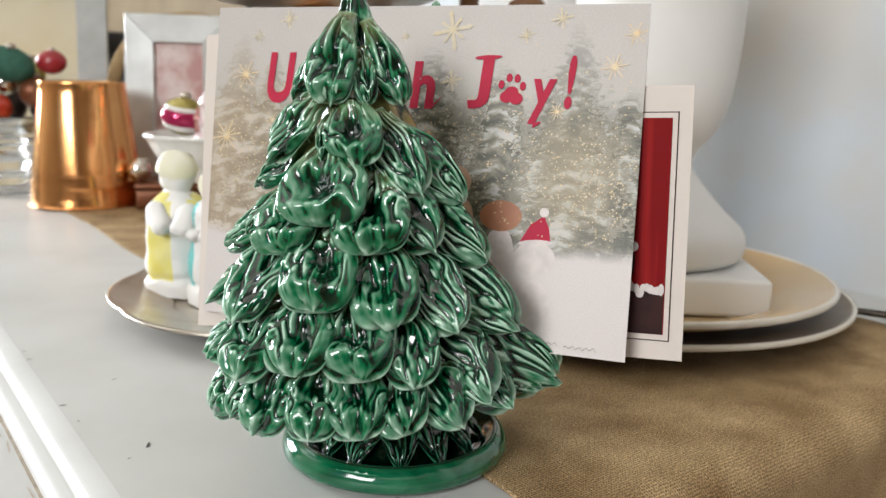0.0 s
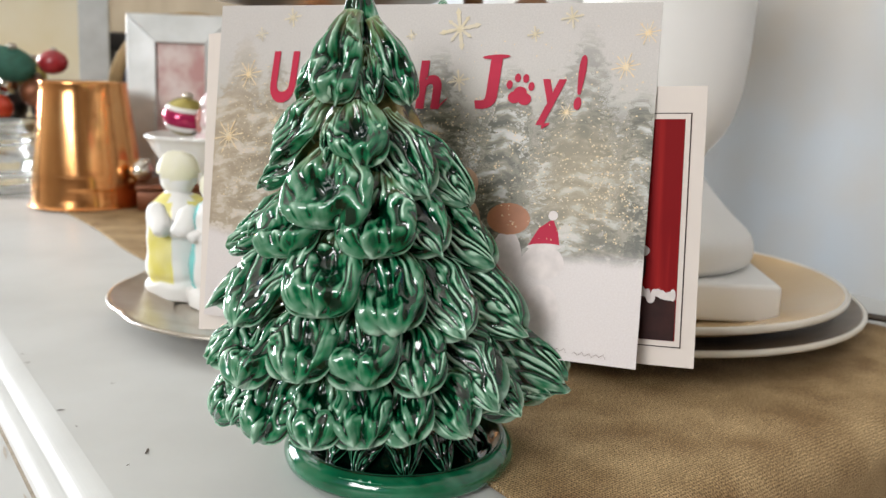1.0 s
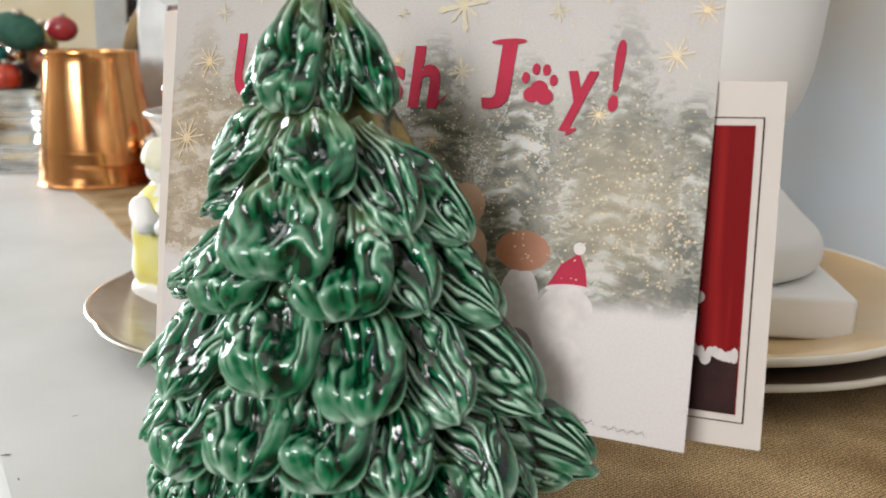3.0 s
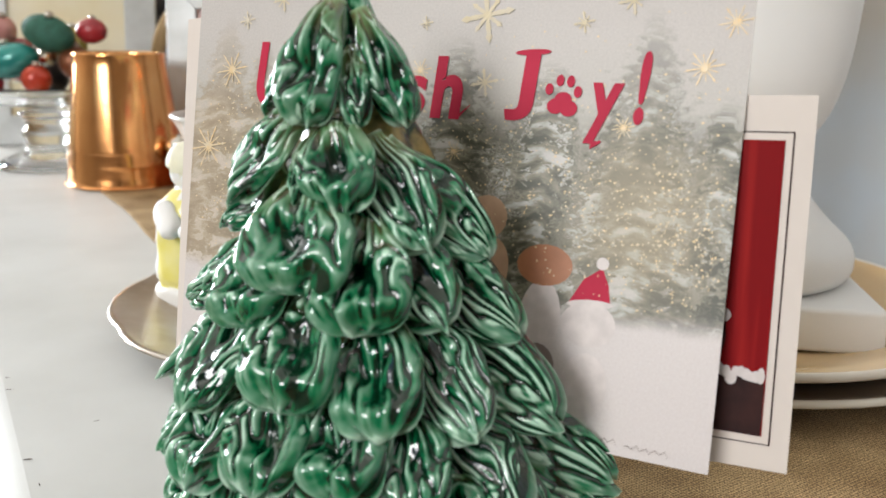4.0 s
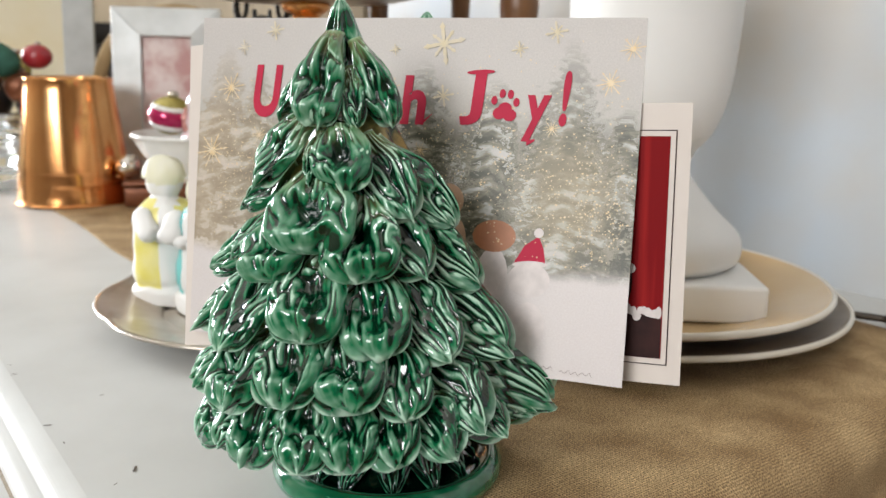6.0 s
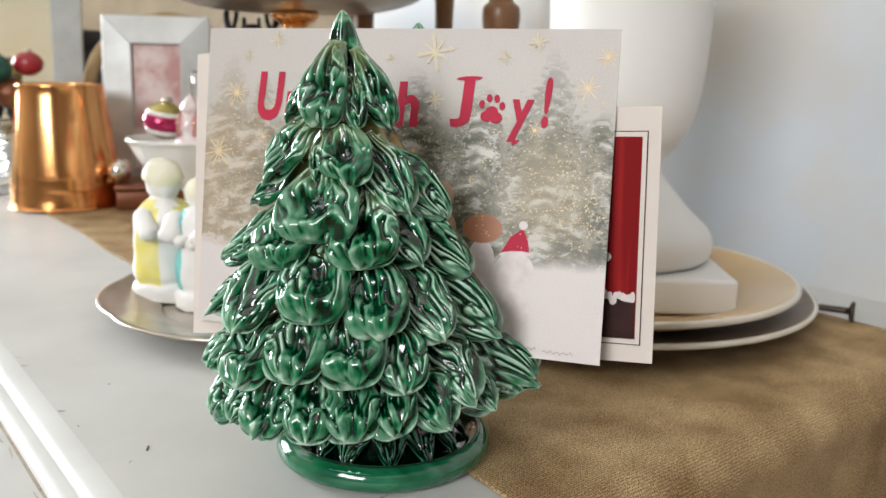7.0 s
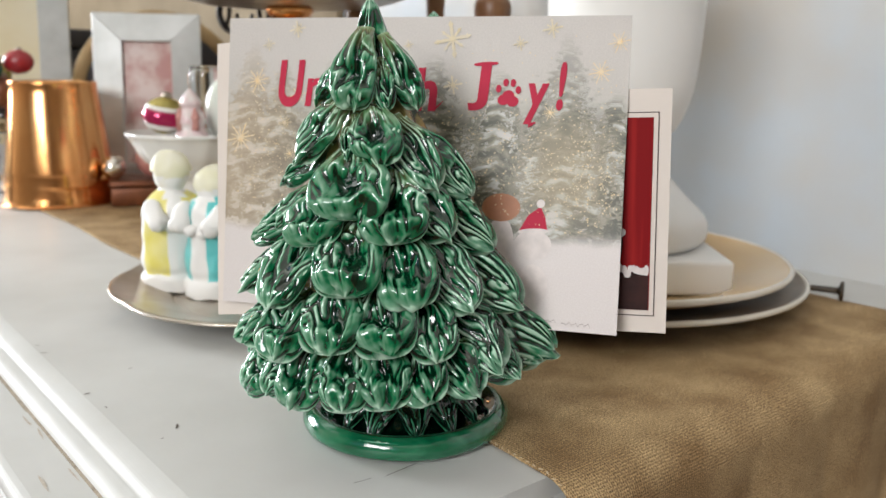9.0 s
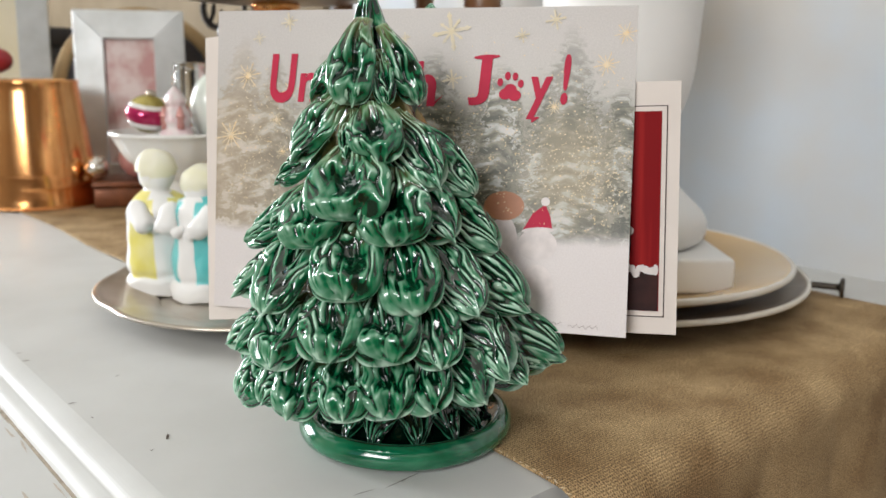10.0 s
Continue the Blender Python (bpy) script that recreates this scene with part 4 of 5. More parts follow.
    part("picture_shape", flat([(-0.143, 0.0093), (-0.0073, 0.0093), (-0.0073, 0.0235), (-0.013, 0.0245), (-0.020, 0.026), (-0.143, 0.026)]), M_BLACK_INK, c3, at=pose(0, -0.00115, 0), smooth=False)
    part("picture_shape", flat([(-0.143, 0.0262), (-0.0235, 0.0262), (-0.0215, 0.034), (-0.0225, 0.046), (-0.0245, 0.058), (-0.030, 0.062), (-0.143, 0.066)]), M_BLACK_INK, c3, "dark part of the picture", at=pose(0, -0.00115, 0), smooth=False)
    for k in range(13):
        u = k / 12
        part("picture_shape", flat(oval(-0.0235 + 0.0152 * u, 0.0255 + rnd.uniform(-0.0014, 0.0016), rnd.uniform(0.0008, 0.0016), rnd.uniform(0.0011, 0.0024), 9)), white, c3, "white fluff", at=pose(0, -0.00128 - 0.00001 * k, 0), smooth=False)
    part("picture_shape", flat(oval(-0.0215, 0.036, 0.0035, 0.009)), M_BLACK_INK, c3, at=pose(0, -0.0014, 0), smooth=False)
    part("picture_shape", flat(oval(-0.0195, 0.041, 0.0025, 0.002)), white, c3, at=pose(0, -0.0016, 0), smooth=False)


build_cards()


# ---- plates, urn and tray ----
def plate_profile(r, h, well, thick=0.004):
    return smooth_profile([(0.0005, 0.0), (well * 0.9, 0.0), (well, 0.001), (r * 0.86, h * 0.55), (r * 0.985, h - thick * 0.6), (r, h - thick * 0.2), (r * 0.99, h + thick * 0.35), (r * 0.95, h - thick * 0.1), (r * 0.84, h * 0.55 + thick), (well * 0.98, thick), (0.0005, thick)], 5)


def build_plates():
    lower = thing("dinner_plate", pose(0.138, 0.589, 0.0035), "brown-grey stoneware plate with a pale rim, shade of the upper plate in its colour", "plate", group="stacked plates")
    part("dish", lathe(plate_profile(0.1425, 0.0145, 0.085), 96), M_SHADED_PLATE, lower)
    ring = [(0.1430 + 0.0017 * math.cos(a), 0.0145 + 0.0020 * math.sin(a)) for a in [2 * math.pi * k / 10 for k in range(10)]]
    part("rim", lathe(ring, 96, close=True), M_RIM, lower, "pale glazed rim")
    upper = thing("dinner_plate", pose(0.132, 0.574, 0.0105), "tan stoneware plate with a white rim under the urn", "plate", group="stacked plates")
    part("dish", lathe(plate_profile(0.1310, 0.0205, 0.075), 96), M_TAN_PLATE, upper)
    ring = [(0.1312 + 0.0018 * math.cos(a), 0.0205 + 0.0022 * math.sin(a)) for a in [2 * math.pi * k / 10 for k in range(10)]]
    part("rim", lathe(ring, 96, close=True), M_RIM, upper, "white glazed rim")


build_plates()


def build_urn():
    t = thing("urn", pose(0.1480, 0.5876, 0.0152, 0, 0, -4), "matt white urn on a square plinth", "urn")
    part("plinth", box(-0.068, 0.068, -0.068, 0.068, 0, 0.0235, 0.003, 3), M_MATT_WHITE, t)
    body = smooth_profile([(0.058, 0.0237), (0.0640, 0.028), (0.0655, 0.036), (0.0625, 0.045), (0.051, 0.056), (0.040, 0.068), (0.0305, 0.080), (0.0285, 0.087), (0.0315, 0.096), (0.041, 0.108), (0.0475, 0.125), (0.0515, 0.150), (0.0540, 0.200), (0.056, 0.25), (0.053, 0.251), (0.050, 0.205), (0.044, 0.15), (0.0005, 0.13)], 5)
    part("bowl", lathe(body, 72), M_MATT_WHITE, t)


build_urn()


def build_tray():
    t = thing("silver_tray", pose(-0.083, 0.572, 0.0), "tarnished silver tray with a scalloped edge", "tray")
    wob = lambda a, i: 1 + (0.035 * (abs(math.sin(a * 4 + 0.5)) ** 0.5 - 0.6) if 5 < i < 52 else 0)
    prof = smooth_profile([(0.0005, 0.003), (0.075, 0.003), (0.080, 0.004), (0.098, 0.0095), (0.114, 0.0125), (0.119, 0.0135), (0.1195, 0.015), (0.117, 0.0158), (0.112, 0.0142), (0.097, 0.011), (0.081, 0.0058), (0.074, 0.0046), (0.0005, 0.0046)], 5)
    part("dish", lathe(prof, 128, wob), M_SILVER, t)
    part("foot_ring", lathe([(0.068, 0), (0.070, 0.0), (0.070, 0.0029), (0.068, 0.0029)], 64, close=True), M_SILVER, t)


build_tray()


def build_nail():
    a, c = Vector((0.262, 0.580, 0.0085)), Vector((0.306, 0.556, 0.0085))
    d = c - a
    ob = part("nail", lathe(smooth_profile([(0.0015, 0.0), (0.0022, 0.004), (0.0023, d.length - 0.005), (0.0030, d.length - 0.002), (0.0066, d.length - 0.0008), (0.0068, d.length + 0.0008), (0.006, d.length + 0.0016), (0.0005, d.length + 0.0018)], 3), 20), M_IRON)
    ob.matrix_world = Matrix.Translation(a) @ d.to_track_quat("Z", "Y").to_matrix().to_4x4()
    tagged(ob, "large dark iron nail lying on the burlap runner", "nail")


build_nail()


# ---- figurines on the tray ----
def join(bm, other, mat_index, where=None):
    """Adds a bmesh to another, with a material slot."""
    if where is not None:
        bmesh.ops.transform(other, matrix=where, verts=other.verts)
    for f in other.faces:
        f.material_index = mat_index
    me = bpy.data.meshes.new("piece")
    other.to_mesh(me)
    other.free()
    bm.from_mesh(me)
    bpy.data.meshes.remove(me)


def build_figurine(where, coat, cap, height, facing, label):
    bm = bmesh.new()
    h = height
    body = lathe(smooth_profile([(0.0005, 0.0), (0.022 * h / 0.105, 0.0), (0.0255 * h / 0.105, 0.003), (0.026 * h / 0.105, 0.010), (0.0235 * h / 0.105, 0.014), (0.0250 * h / 0.105, 0.020), (0.0235 * h / 0.105, 0.036), (0.0225 * h / 0.105, 0.048), (0.0215 * h / 0.105, 0.058), (0.0170 * h / 0.105, 0.0655), (0.0095 * h / 0.105, 0.070), (0.0085 * h / 0.105, 0.075), (0.0005, 0.076)], 5), 40)
    for f in body.faces:
        c = f.calc_center_median()
        a = math.degrees(abs(math.atan2(c.x, -c.y)))
        f.material_index = 1 if (22 < a < 72 and 0.013 < c.z < 0.066) or (a > 118 and c.z > 0.013) or (a > 35 and 0.062 < c.z < 0.069) else 0
    me = bpy.data.meshes.new("piece")
    body.to_mesh(me)
    body.free()
    bm.from_mesh(me)
    bpy.data.meshes.remove(me)
    r = 0.0142 * h / 0.105
    hz = h - r * 1.10
    join(bm, ball(r, 0.95, 1.0, 1.08), 0, pose(0, 0, hz))
    cap_bm = ball(r * 1.10, 1.0, 1.0, 1.0)
    bmesh.ops.delete(cap_bm, geom=[v for v in cap_bm.verts if v.co.z < -0.1 * r - 0.9 * v.co.y * -1 * 0.55], context="VERTS")
    join(bm, cap_bm, 2, pose(0, 0.001, hz + 0.0015))
    for sx in (-1, 1):
        arm = lathe(smooth_profile([(0.0005, 0), (0.0060, 0.003), (0.0070, 0.012), (0.0062, 0.022), (0.0005, 0.026)], 4), 16)
        join(bm, arm, 0, pose(sx * 0.0165, -0.0075, 0.0625, 132, sx * 18, 0))
        join(bm, ball(0.0042), 0, pose(sx * 0.0050, -0.0205, 0.0470))
    for v in bm.verts:
        v.co += Vector(noise.noise_vector(v.co * 95 + Vector((height * 900, 0, 0)))) * 0.0016
    ob = new("figurine", mesh_from("figurine", bm, M_MATT_WHITE))
    ob.data.materials.append(coat)
    ob.data.materials.append(cap)
    ob.matrix_world = where @ pose(0, 0, 0, 0, 0, facing)
    tagged(ob, label, "figurine", group="figurines on the tray")


build_figurine(pose(-0.1655, 0.580, 0.0050), M_YELLOW, M_PALE_YELLOW, 0.0955, 22, "small white ceramic figurine with yellow coat and bonnet")
build_figurine(pose(-0.1325, 0.561, 0.0050), M_TURQ, M_PALE_YELLOW, 0.0875, -24, "small white ceramic figurine with turquoise coat and yellow cap")


# ---- things further along the sideboard ----
def build_mug():
    t = thing("copper_mug", pose(-0.403, 0.983, 0.0020), "tapered polished copper tankard with ringed foot", "mug")
    prof = smooth_profile([(0.0005, 0.0), (0.0598, 0.0), (0.0610, 0.002), (0.0607, 0.006), (0.0601, 0.011), (0.0594, 0.020), (0.0593, 0.0225), (0.0588, 0.026), (0.0582, 0.034), (0.0581, 0.0365), (0.0576, 0.040)], 4)
    prof += [(0.0576 - 0.0114 * k / 12, 0.040 + 0.091 * k / 12) for k in range(1, 13)] + [(0.0466, 0.134), (0.0468, 0.136), (0.0456, 0.137), (0.0448, 0.135), (0.050, 0.10), (0.055, 0.02), (0.0005, 0.012)]
    part("cup", lathe(prof, 72, lambda a, i: 1 + 0.006 * math.sin(3 * a + i * 0.15) + 0.004 * math.sin(7 * a + 0.4 + i * 0.1) + 0.0022 * math.sin(13 * a + 1.1 + i * 0.08)), M_COPPER, t)
    arc = bmesh.new()
    pts = [(-0.0470, 0.118), (-0.070, 0.122), (-0.083, 0.106), (-0.082, 0.080), (-0.073, 0.052), (-0.058, 0.040)]
    sm = smooth_profile(pts, 5)
    rings = []
    for i, (x, z) in enumerate(sm):
        x2, z2 = sm[min(i + 1, len(sm) - 1)]
        x1, z1 = sm[max(i - 1, 0)]
        d = Vector((x2 - x1, 0, z2 - z1)).normalized()
        nrm = Vector((-d.z, 0, d.x))
        rings.append([arc.verts.new(Vector((x, 0, z)) + nrm * 0.0035 * math.cos(q) + Vector((0, 0.006 * math.sin(q), 0))) for q in [2 * math.pi * k / 10 for k in range(10)]])
    for a, c in zip(rings, rings[1:]):
        for k in range(10):
            arc.faces.new((a[k], a[(k + 1) % 10], c[(k + 1) % 10], c[k]))
    arc.faces.new(rings[0])
    arc.faces.new(rings[-1])
    part("handle", arc, M_COPPER, t, at=pose(0, 0, 0, 0, 0, -75))


build_mug()


def picture_frame(where, w, h, border, depth, m_border, m_pic, label, tilt):
    """Upright bevelled frame: four mitred strips round a recessed picture, and a strut behind."""
    t = thing("picture_frame", where @ pose(0, 0, 0, tilt, 0, 0), label, "picture frame")
    corners_out = [(-w / 2, 0), (w / 2, 0), (w / 2, h), (-w / 2, h)]
    corners_in = [(-w / 2 + border, border), (w / 2 - border, border), (w / 2 - border, h - border), (-w / 2 + border, h - border)]
    for k in range(4):
        a, c = corners_out[k], corners_out[(k + 1) % 4]
        d, e = corners_in[(k + 1) % 4], corners_in[k]
        bm = bmesh.new()
        vs = [bm.verts.new((x, y, z)) for (x, z), y in ((a, -depth * 0.55), (c, -depth * 0.55), (d, -depth), (e, -depth))]
        bk = [bm.verts.new((x, 0, z)) for x, z in (a, c, d, e)]
        bm.faces.new(vs)
        bm.faces.new(bk)
        for q in range(4):
            bm.faces.new((vs[q], vs[(q + 1) % 4], bk[(q + 1) % 4], bk[q]))
        bmesh.ops.bevel(bm, geom=bm.edges[:], offset=0.0008, segments=1, affect="EDGES")
        part("frame_side", bm, m_border, t, smooth=False)
    part("picture", box(-w / 2 + border * 0.95, w / 2 - border * 0.95, -depth * 0.6, -depth * 0.35, border * 0.95, h - border * 0.95), m_pic, t, smooth=False)
    part("strut", box(-0.015, 0.015, 0.0005, 0.004, 0, h * 0.6), M_DARK, t, at=pose(0, h * 0.6 * math.sin(radians(15)) + 0.002, 0, 15, 0, 0), smooth=False)
    return t


def build_box():
    t = thing("wooden_box", pose(-0.303, 0.985, 0.0020, 0, 0, 16), "low dark reddish-brown wooden box with small baubles on its lid", "box")
    part("body", box(-0.040, 0.040, -0.036, 0.036, 0, 0.0210, 0.002), M_RUST, t)
    part("lid", box(-0.042, 0.042, -0.038, 0.038, 0.0212, 0.0280, 0.003), M_RUST, t)


build_box()
picture_frame(pose(-0.322, 1.070, 0.0020, 0, 0, 9), 0.128, 0.219, 0.035, 0.016, M_MIRROR, M_PINK_PRINT, "mirror-glass picture frame with sloping sides and a pink print", -7)
picture_frame(pose(-0.607, 1.245, 0.0005, 0, 0, 14), 0.235, 0.293, 0.040, 0.02, M_MIRROR, M_CREAM_PRINT, "tall pale mirror-glass frame holding a cream print", -9)


def bauble(where, r, mat, label, squash=(1, 1, 1), cap=True, stripe=None):
    t = thing("bauble", where, label, "bauble", group="baubles on the sideboard")
    part("ball", ball(r, *squash), mat, t)
    if stripe:
        part("band", lathe(smooth_profile([(r * squash[0] * 0.93, -r * 0.36), (r * squash[0] * 1.035, -r * 0.12), (r * squash[0] * 1.035, r * 0.12), (r * squash[0] * 0.93, r * 0.36)], 3), 28), stripe, t, "bright magenta band")
        for lo, hi in ((-0.62, -0.36), (0.36, 0.52)):
            wide = [r * squash[0] * 1.03 * math.sqrt(1 - (k / squash[2]) ** 2) for k in (lo, hi)]
            part("band", lathe([(wide[0] * 0.96, r * (lo - 0.02)), (wide[0], r * lo), (wide[1], r * hi), (wide[1] * 0.96, r * (hi + 0.02))], 28), M_WHITE, t, "white band")
    if cap:
        part("cap", lathe([(r * 0.24, r * squash[2] * 0.96), (r * 0.25, r * squash[2] * 1.2), (r * 0.12, r * squash[2] * 1.26)], 14), M_SILVER, t, "metal cap")
    return t


M_MERCURY = material("silvered_glass", (0.86, 0.85, 0.82), 0.08, 1.0, second=(0.7, 0.66, 0.58), scale=40)
bauble(pose(-0.334, 0.962, 0.0435, 20, 40, 0), 0.0135, M_MERCURY, "small silvered glass bauble on the wooden box")
bauble(pose(-0.292, 0.980, 0.0520, 10, -30, 0), 0.022, M_ROSE, "dusky rose glass bauble on the wooden box")


def build_charger():
    t = thing("charger_plate", pose(-0.340, 1.185, 0.1160, -83, 0, 10), "round dark plate with a broad dull-gold rim standing upright", "plate")
    part("dish", lathe(smooth_profile([(0.0005, -0.004), (0.085, -0.003), (0.096, 0.002), (0.096, 0.005), (0.082, 0.001), (0.0005, 0.0)], 4), 64), M_DARK, t)
    ring = [(0.104 + 0.0098 * math.cos(q), 0.004 + 0.004 * math.sin(q)) for q in [2 * math.pi * k / 12 for k in range(12)]]
    part("rim", lathe(ring, 72, close=True), M_OLD_GOLD, t, "dull gold rim")


M_OLD_GOLD = material("dull_gold", (0.42, 0.30, 0.15), 0.4, 0.3, second=(0.34, 0.23, 0.11), scale=30, bump=0.1)
build_charger()


def build_chest():
    t = thing("wooden_chest", SIDE @ pose(0.405, 1.53, 0.0020), "black lacquered wooden box at the back", "box")
    part("body", box(0, 0.235, 0, 0.16, 0, 0.180, 0.003), M_DARK, t)
    part("lid", box(-0.002, 0.237, -0.002, 0.162, 0.1805, 0.213, 0.004), M_DARK, t)


build_chest()


def build_compote():
    t = thing("compote", pose(-0.199, 0.774, 0.0020), "milk-glass footed bowl heaped with small ornaments", "bowl")
    prof = smooth_profile([(0.0005, 0.0), (0.034, 0.0), (0.035, 0.003), (0.022, 0.010), (0.009, 0.022), (0.008, 0.040), (0.012, 0.052), (0.026, 0.060), (0.043, 0.074), (0.053, 0.091), (0.0565, 0.095), (0.0555, 0.0975), (0.051, 0.092), (0.041, 0.078), (0.024, 0.066), (0.0005, 0.063)], 5)
    part("bowl", lathe(prof, 72, lambda a, i: 1 + (0.012 * math.sin(16 * a) if i > 38 else 0)), M_WHITE, t)
    bauble(pose(-0.218, 0.762, 0.1145, 6, 10, 0), 0.0180, M_OLIVE, "olive and magenta striped glass bauble in the bowl", (1.05, 1.05, 0.92), stripe=M_MAGENTA)
    bauble(pose(-0.200, 0.778, 0.0850, 60, 10, 0), 0.0170, M_DARK, "dark glass bauble low in the bowl")
    bauble(pose(-0.166, 0.776, 0.1200, 0, 4, 0), 0.0230, M_MINT, "pale mint egg-shaped glass bauble in the bowl", (0.85, 0.85, 1.3))


M_MINT = material("pale_mint_glass", (0.62, 0.68, 0.60), 0.2, second=(0.70, 0.73, 0.68), scale=20, coat=0.3)
build_compote()


def build_castle():
    t = thing("glass_ornament", pose(-0.1915, 0.748, 0.0890), "pink and white blown-glass house ornament", "ornament")
    part("body", lathe(smooth_profile([(0.0005, 0.0), (0.0125, 0.0), (0.0145, 0.004), (0.0135, 0.010), (0.0105, 0.016), (0.012, 0.021), (0.0105, 0.028), (0.0075, 0.033), (0.009, 0.037), (0.006, 0.044), (0.0005, 0.050)], 4), 24, lambda a, i: 1 + 0.06 * math.sin(6 * a)), M_ROSE_WHITE, t)
    for k in range(4):
        q = math.pi / 2 * k + 0.6
        part("turret", lathe(smooth_profile([(0.0032, 0.0), (0.0034, 0.010), (0.0042, 0.011), (0.0005, 0.020)], 3), 12), M_ROSE, t, "dusky pink turret", at=pose(0.010 * math.cos(q), 0.010 * math.sin(q), 0.014))


M_ROSE_WHITE = material("pink_white_glass", (0.70, 0.50, 0.52), 0.18, second=(0.76, 0.70, 0.68), scale=120, coat=0.4)
build_castle()


def build_vial():
    t = thing("glass_bottle", pose(-0.187, 0.802, 0.0890), "small clear glass bottle with a pink mark", "bottle")
    part("body", lathe(smooth_profile([(0.0005, 0.0), (0.016, 0.0), (0.018, 0.004), (0.018, 0.060), (0.016, 0.066), (0.0165, 0.069), (0.0005, 0.070)], 3), 24), M_GLASS, t)


build_vial()


def build_cake_stand():
    t = thing("cake_stand", pose(-0.118, 0.862, 0.0020), "wide silver dish on a turned copper stem", "cake stand")
    part("dish", lathe(smooth_profile([(0.0005, 0.2140), (0.06, 0.2140), (0.095, 0.2180), (0.122, 0.2280), (0.131, 0.2440), (0.133, 0.2590), (0.130, 0.2600), (0.120, 0.2340), (0.06, 0.2210), (0.0005, 0.2210)], 5), 80), M_SILVER, t)
    part("stem", lathe(smooth_profile([(0.0005, 0.0000), (0.055, 0.0000), (0.055, 0.0060), (0.020, 0.0160), (0.010, 0.0400), (0.009, 0.0980), (0.014, 0.1180), (0.009, 0.1380), (0.009, 0.1830), (0.014, 0.1930), (0.0125, 0.2000), (0.021, 0.2060), (0.022, 0.2135), (0.0005, 0.2138)], 4), 32), M_COPPER, t, "copper stem")


build_cake_stand()


def build_candlestick(where, label, top, flare):
    t = thing("candlestick", where, label, "candlestick", group="turned wooden candlesticks")
    part("stick", lathe(smooth_profile([(0.0005, 0.0), (0.038, 0.0), (0.038, 0.008), (0.022, 0.016), (0.010, 0.05), (0.0085, 0.14), (flare, 0.195), (flare * 1.1, 0.222), (0.0105, 0.236), (0.0098, 0.30), (0.0115, 0.36), (0.0105, top), (0.0005, top)], 4), 28), M_WOOD, t)


build_candlestick(pose(-0.058, 0.960, 0.0020), "slim turned brown wooden candlestick behind the cake stand", 0.40, 0.010)
build_candlestick(SIDE @ pose(0.590, 0.738, 0.0020), "slim turned brown wooden candlestick beside the wall", 0.42, 0.009)
build_candlestick(SIDE @ pose(0.598, 0.655, 0.0020), "brown wooden candlestick with a swollen knop beside the wall", 0.42, 0.017)


def build_antlers():
    bm = lathe(smooth_profile([(0.0005, 0.0000), (0.026, 0.0000), (0.026, 0.0050), (0.008, 0.0140), (0.006, 0.1000), (0.008, 0.1680), (0.014, 0.1860), (0.010, 0.2020), (0.0005, 0.2060)], 4), 20)
    for sx in (-1, 1):
        for pts, r in (([(0.004, 0.1930), (0.020, 0.1960), (0.027, 0.2100), (0.024, 0.2300)], 0.0042), ([(0.021, 0.1970), (0.017, 0.2080), (0.016, 0.2160)], 0.0028), ([(0.012, 0.1940), (0.008, 0.2040), (0.008, 0.2100)], 0.0025)):
            sm = smooth_profile(pts, 4)
            for x, z in sm:
                bmesh.ops.create_icosphere(bm, subdivisions=1, radius=r, matrix=pose(sx * x, 0, z))
    ob = part("figurine", bm, M_DARK)
    ob.matrix_world = pose(-0.179, 0.952, 0.0020)
    tagged(ob, "small black antlered figurine on a slim post", "figurine")


build_antlers()


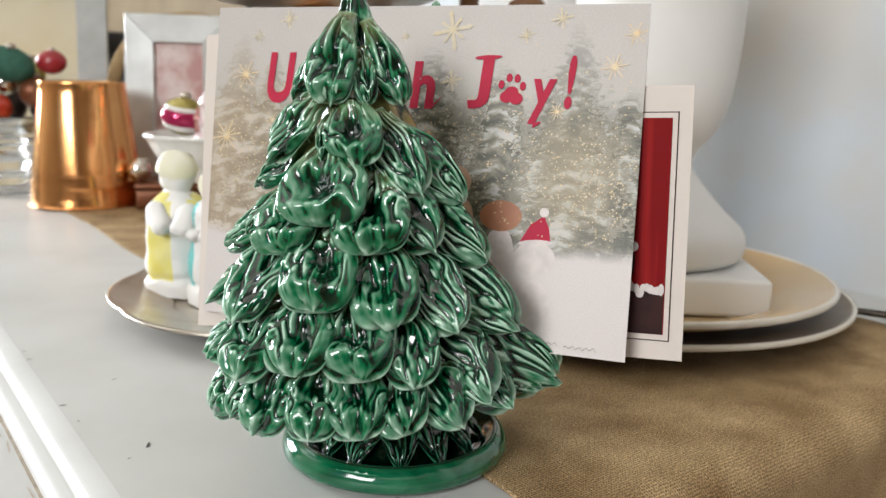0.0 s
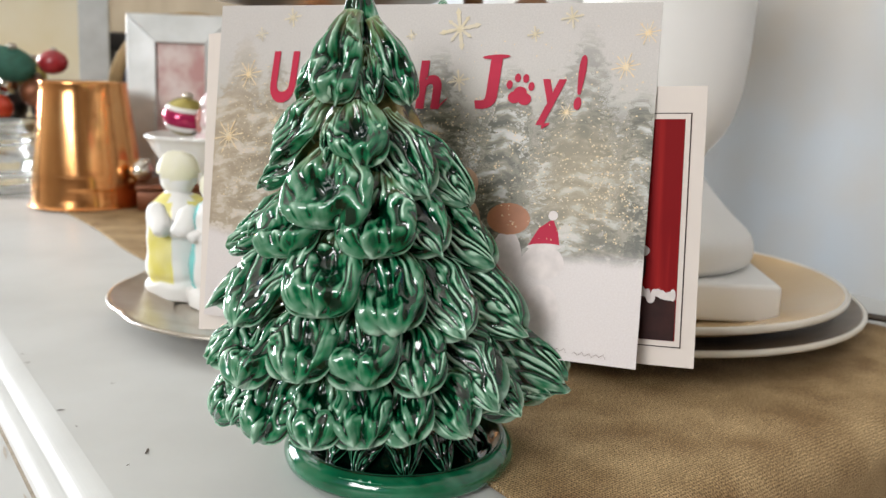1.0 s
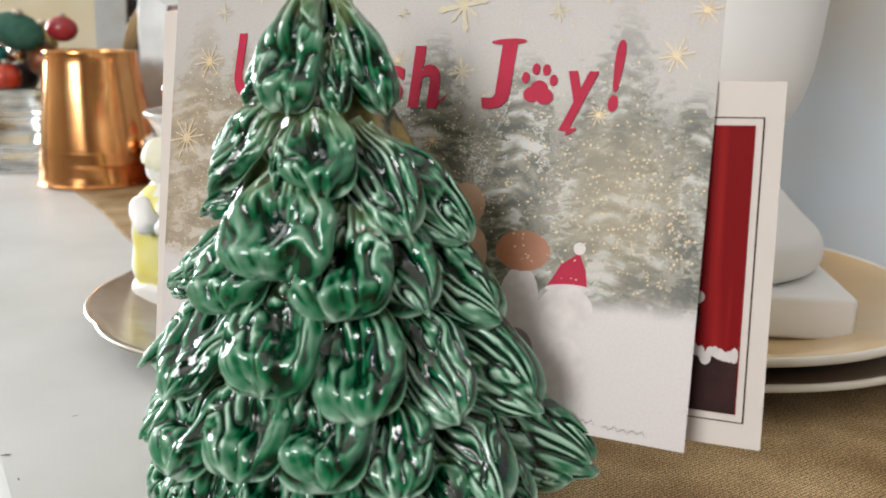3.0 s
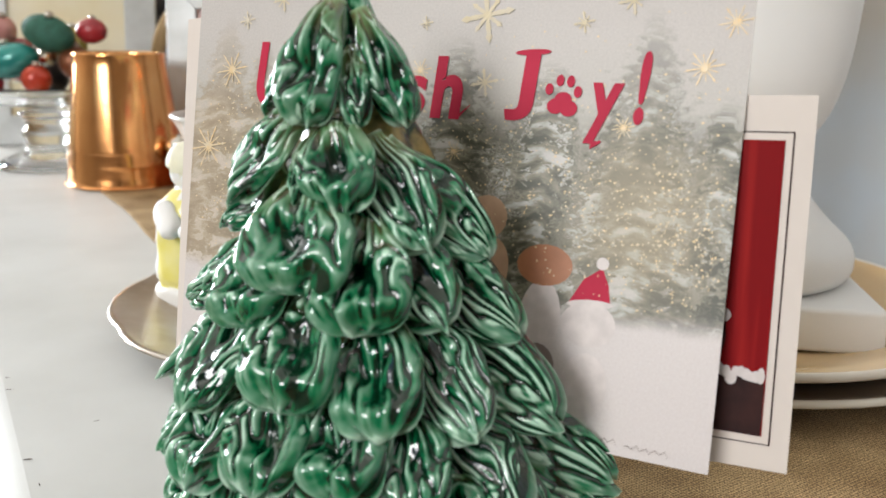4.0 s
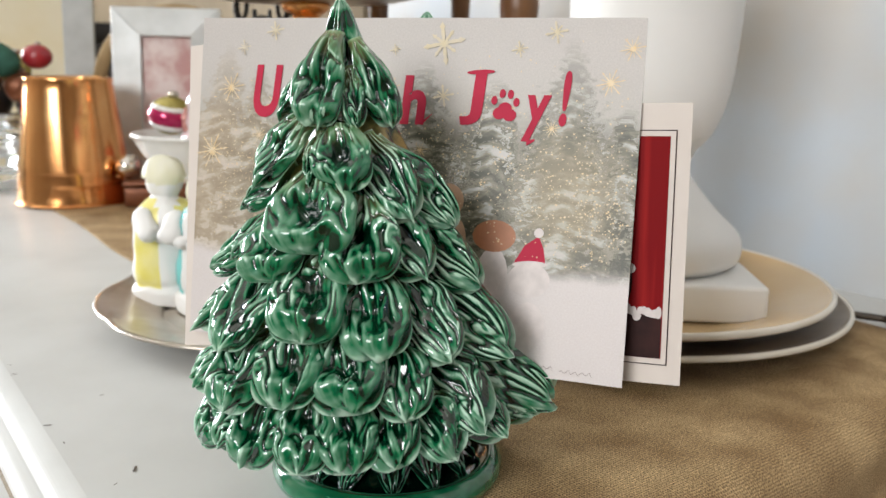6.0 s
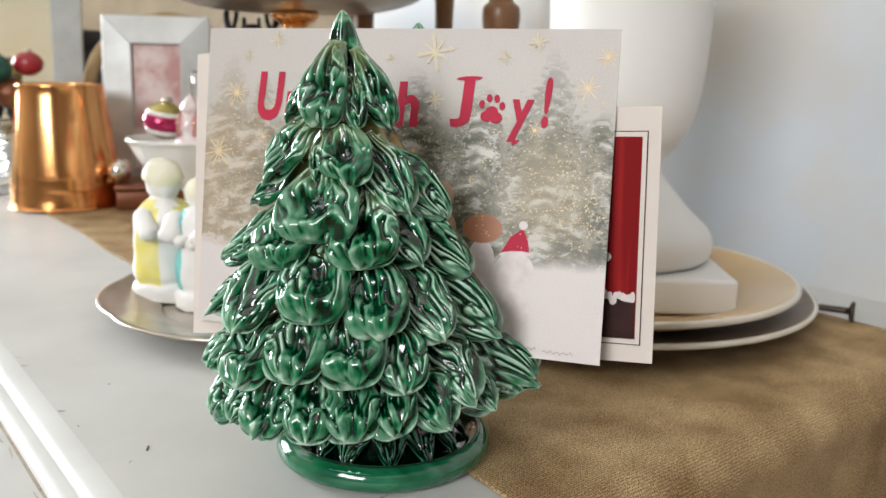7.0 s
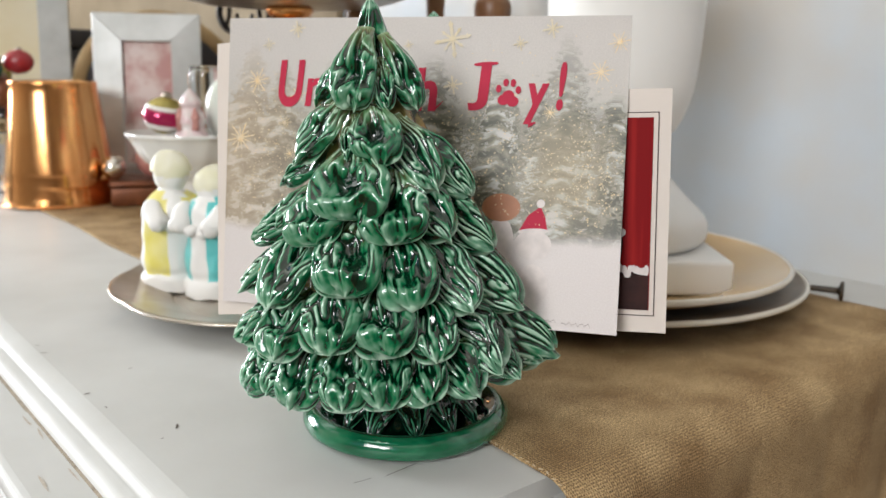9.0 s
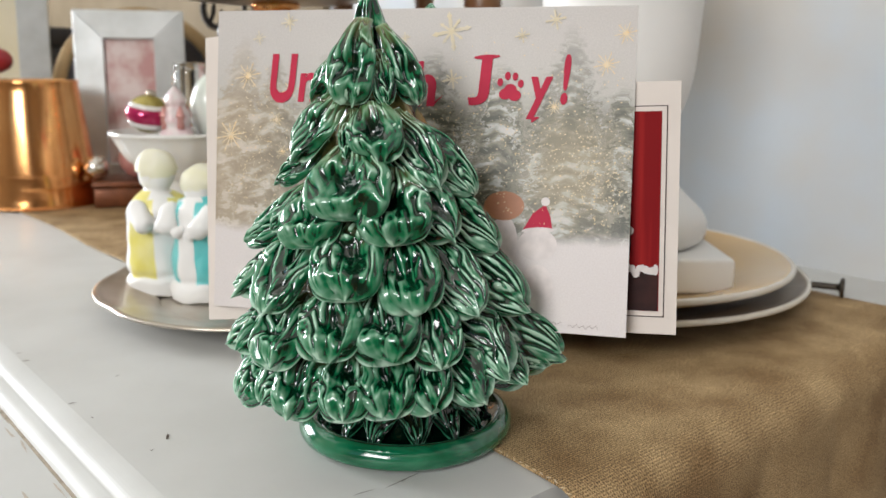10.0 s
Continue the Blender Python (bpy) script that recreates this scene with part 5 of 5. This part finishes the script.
def build_glass_dish():
    at = Vector((-0.540, 1.068, 0.0003))
    t = thing("glass_dish", Matrix.Translation(at), "cut-glass footed dish heaped with vintage baubles", "bowl")
    part("dish", lathe(smooth_profile([(0.0005, 0.0704), (0.02, 0.0704), (0.058, 0.0752), (0.078, 0.0848), (0.083, 0.0944), (0.080, 0.0952), (0.072, 0.0872), (0.05, 0.0792), (0.0005, 0.0752)], 4), 48), M_GLASS, t)
    part("foot", lathe(smooth_profile([(0.0005, 0.0), (0.058, 0.0), (0.060, 0.006), (0.040, 0.016), (0.026, 0.0240), (0.030, 0.0400), (0.024, 0.0528), (0.032, 0.0656), (0.0005, 0.0700)], 3), 10), M_GLASS, t, "faceted clear glass foot")
    for dx, dy, z, r, mat, label, sq in (
        (0.024, -0.022, 0.1560, 0.021, M_PINE, "dark green oblong glass bauble", (1.45, 1, 0.95)), (-0.022, -0.028, 0.1240, 0.021, M_TEAL, "teal oblong glass bauble", (1.6, 1, 0.95)),
        (0.014, -0.038, 0.1050, 0.0165, M_ORANGE, "orange-red round glass bauble", (1, 1, 1)), (0.064, 0.0, 0.1590, 0.0145, M_BERRY, "deep red round glass bauble", (1.25, 1, 1)),
        (-0.048, -0.030, 0.0980, 0.0150, M_BERRY, "deep red round glass bauble", (1, 1, 1)), (-0.040, -0.010, 0.1580, 0.017, M_ROSE, "dusky pink round glass bauble", (1, 1, 1)),
        (-0.060, 0.0, 0.1630, 0.018, M_ROSE_WHITE, "pale pink glass bauble", (1, 1, 1)), (0.010, -0.010, 0.1330, 0.016, M_MERCURY, "silvered round glass bauble", (1, 1, 1)),
        (0.048, -0.012, 0.1230, 0.019, M_RUST, "dark rust-brown glass bauble", (1, 1, 1)), (0.045, 0.02, 0.1030, 0.020, M_DARK, "dark glass bauble", (1, 1, 1)), (-0.005, 0.02, 0.1060, 0.024, M_DARK, "dark glass bauble", (1, 1, 1)), (-0.04, 0.025, 0.1230, 0.026, M_BERRY, "deep red round glass bauble", (1, 1, 1)), (0.02, 0.03, 0.1430, 0.02, M_OLIVE, "olive gold glass bauble", (1, 1, 1))):
        bauble(Matrix.Translation(at) @ pose(dx, dy, z, random.uniform(-20, 20), random.uniform(-20, 20), 0), r, mat, label + " in the glass dish", sq)


M_TEAL = material("teal_glass", (0.02, 0.20, 0.18), 0.25, 0.2, second=(0.03, 0.28, 0.24), scale=50, coat=0.3)
M_ORANGE = material("orange_red_glass", (0.55, 0.06, 0.02), 0.25, 0.2, second=(0.45, 0.04, 0.02), scale=50, coat=0.3)
build_glass_dish()
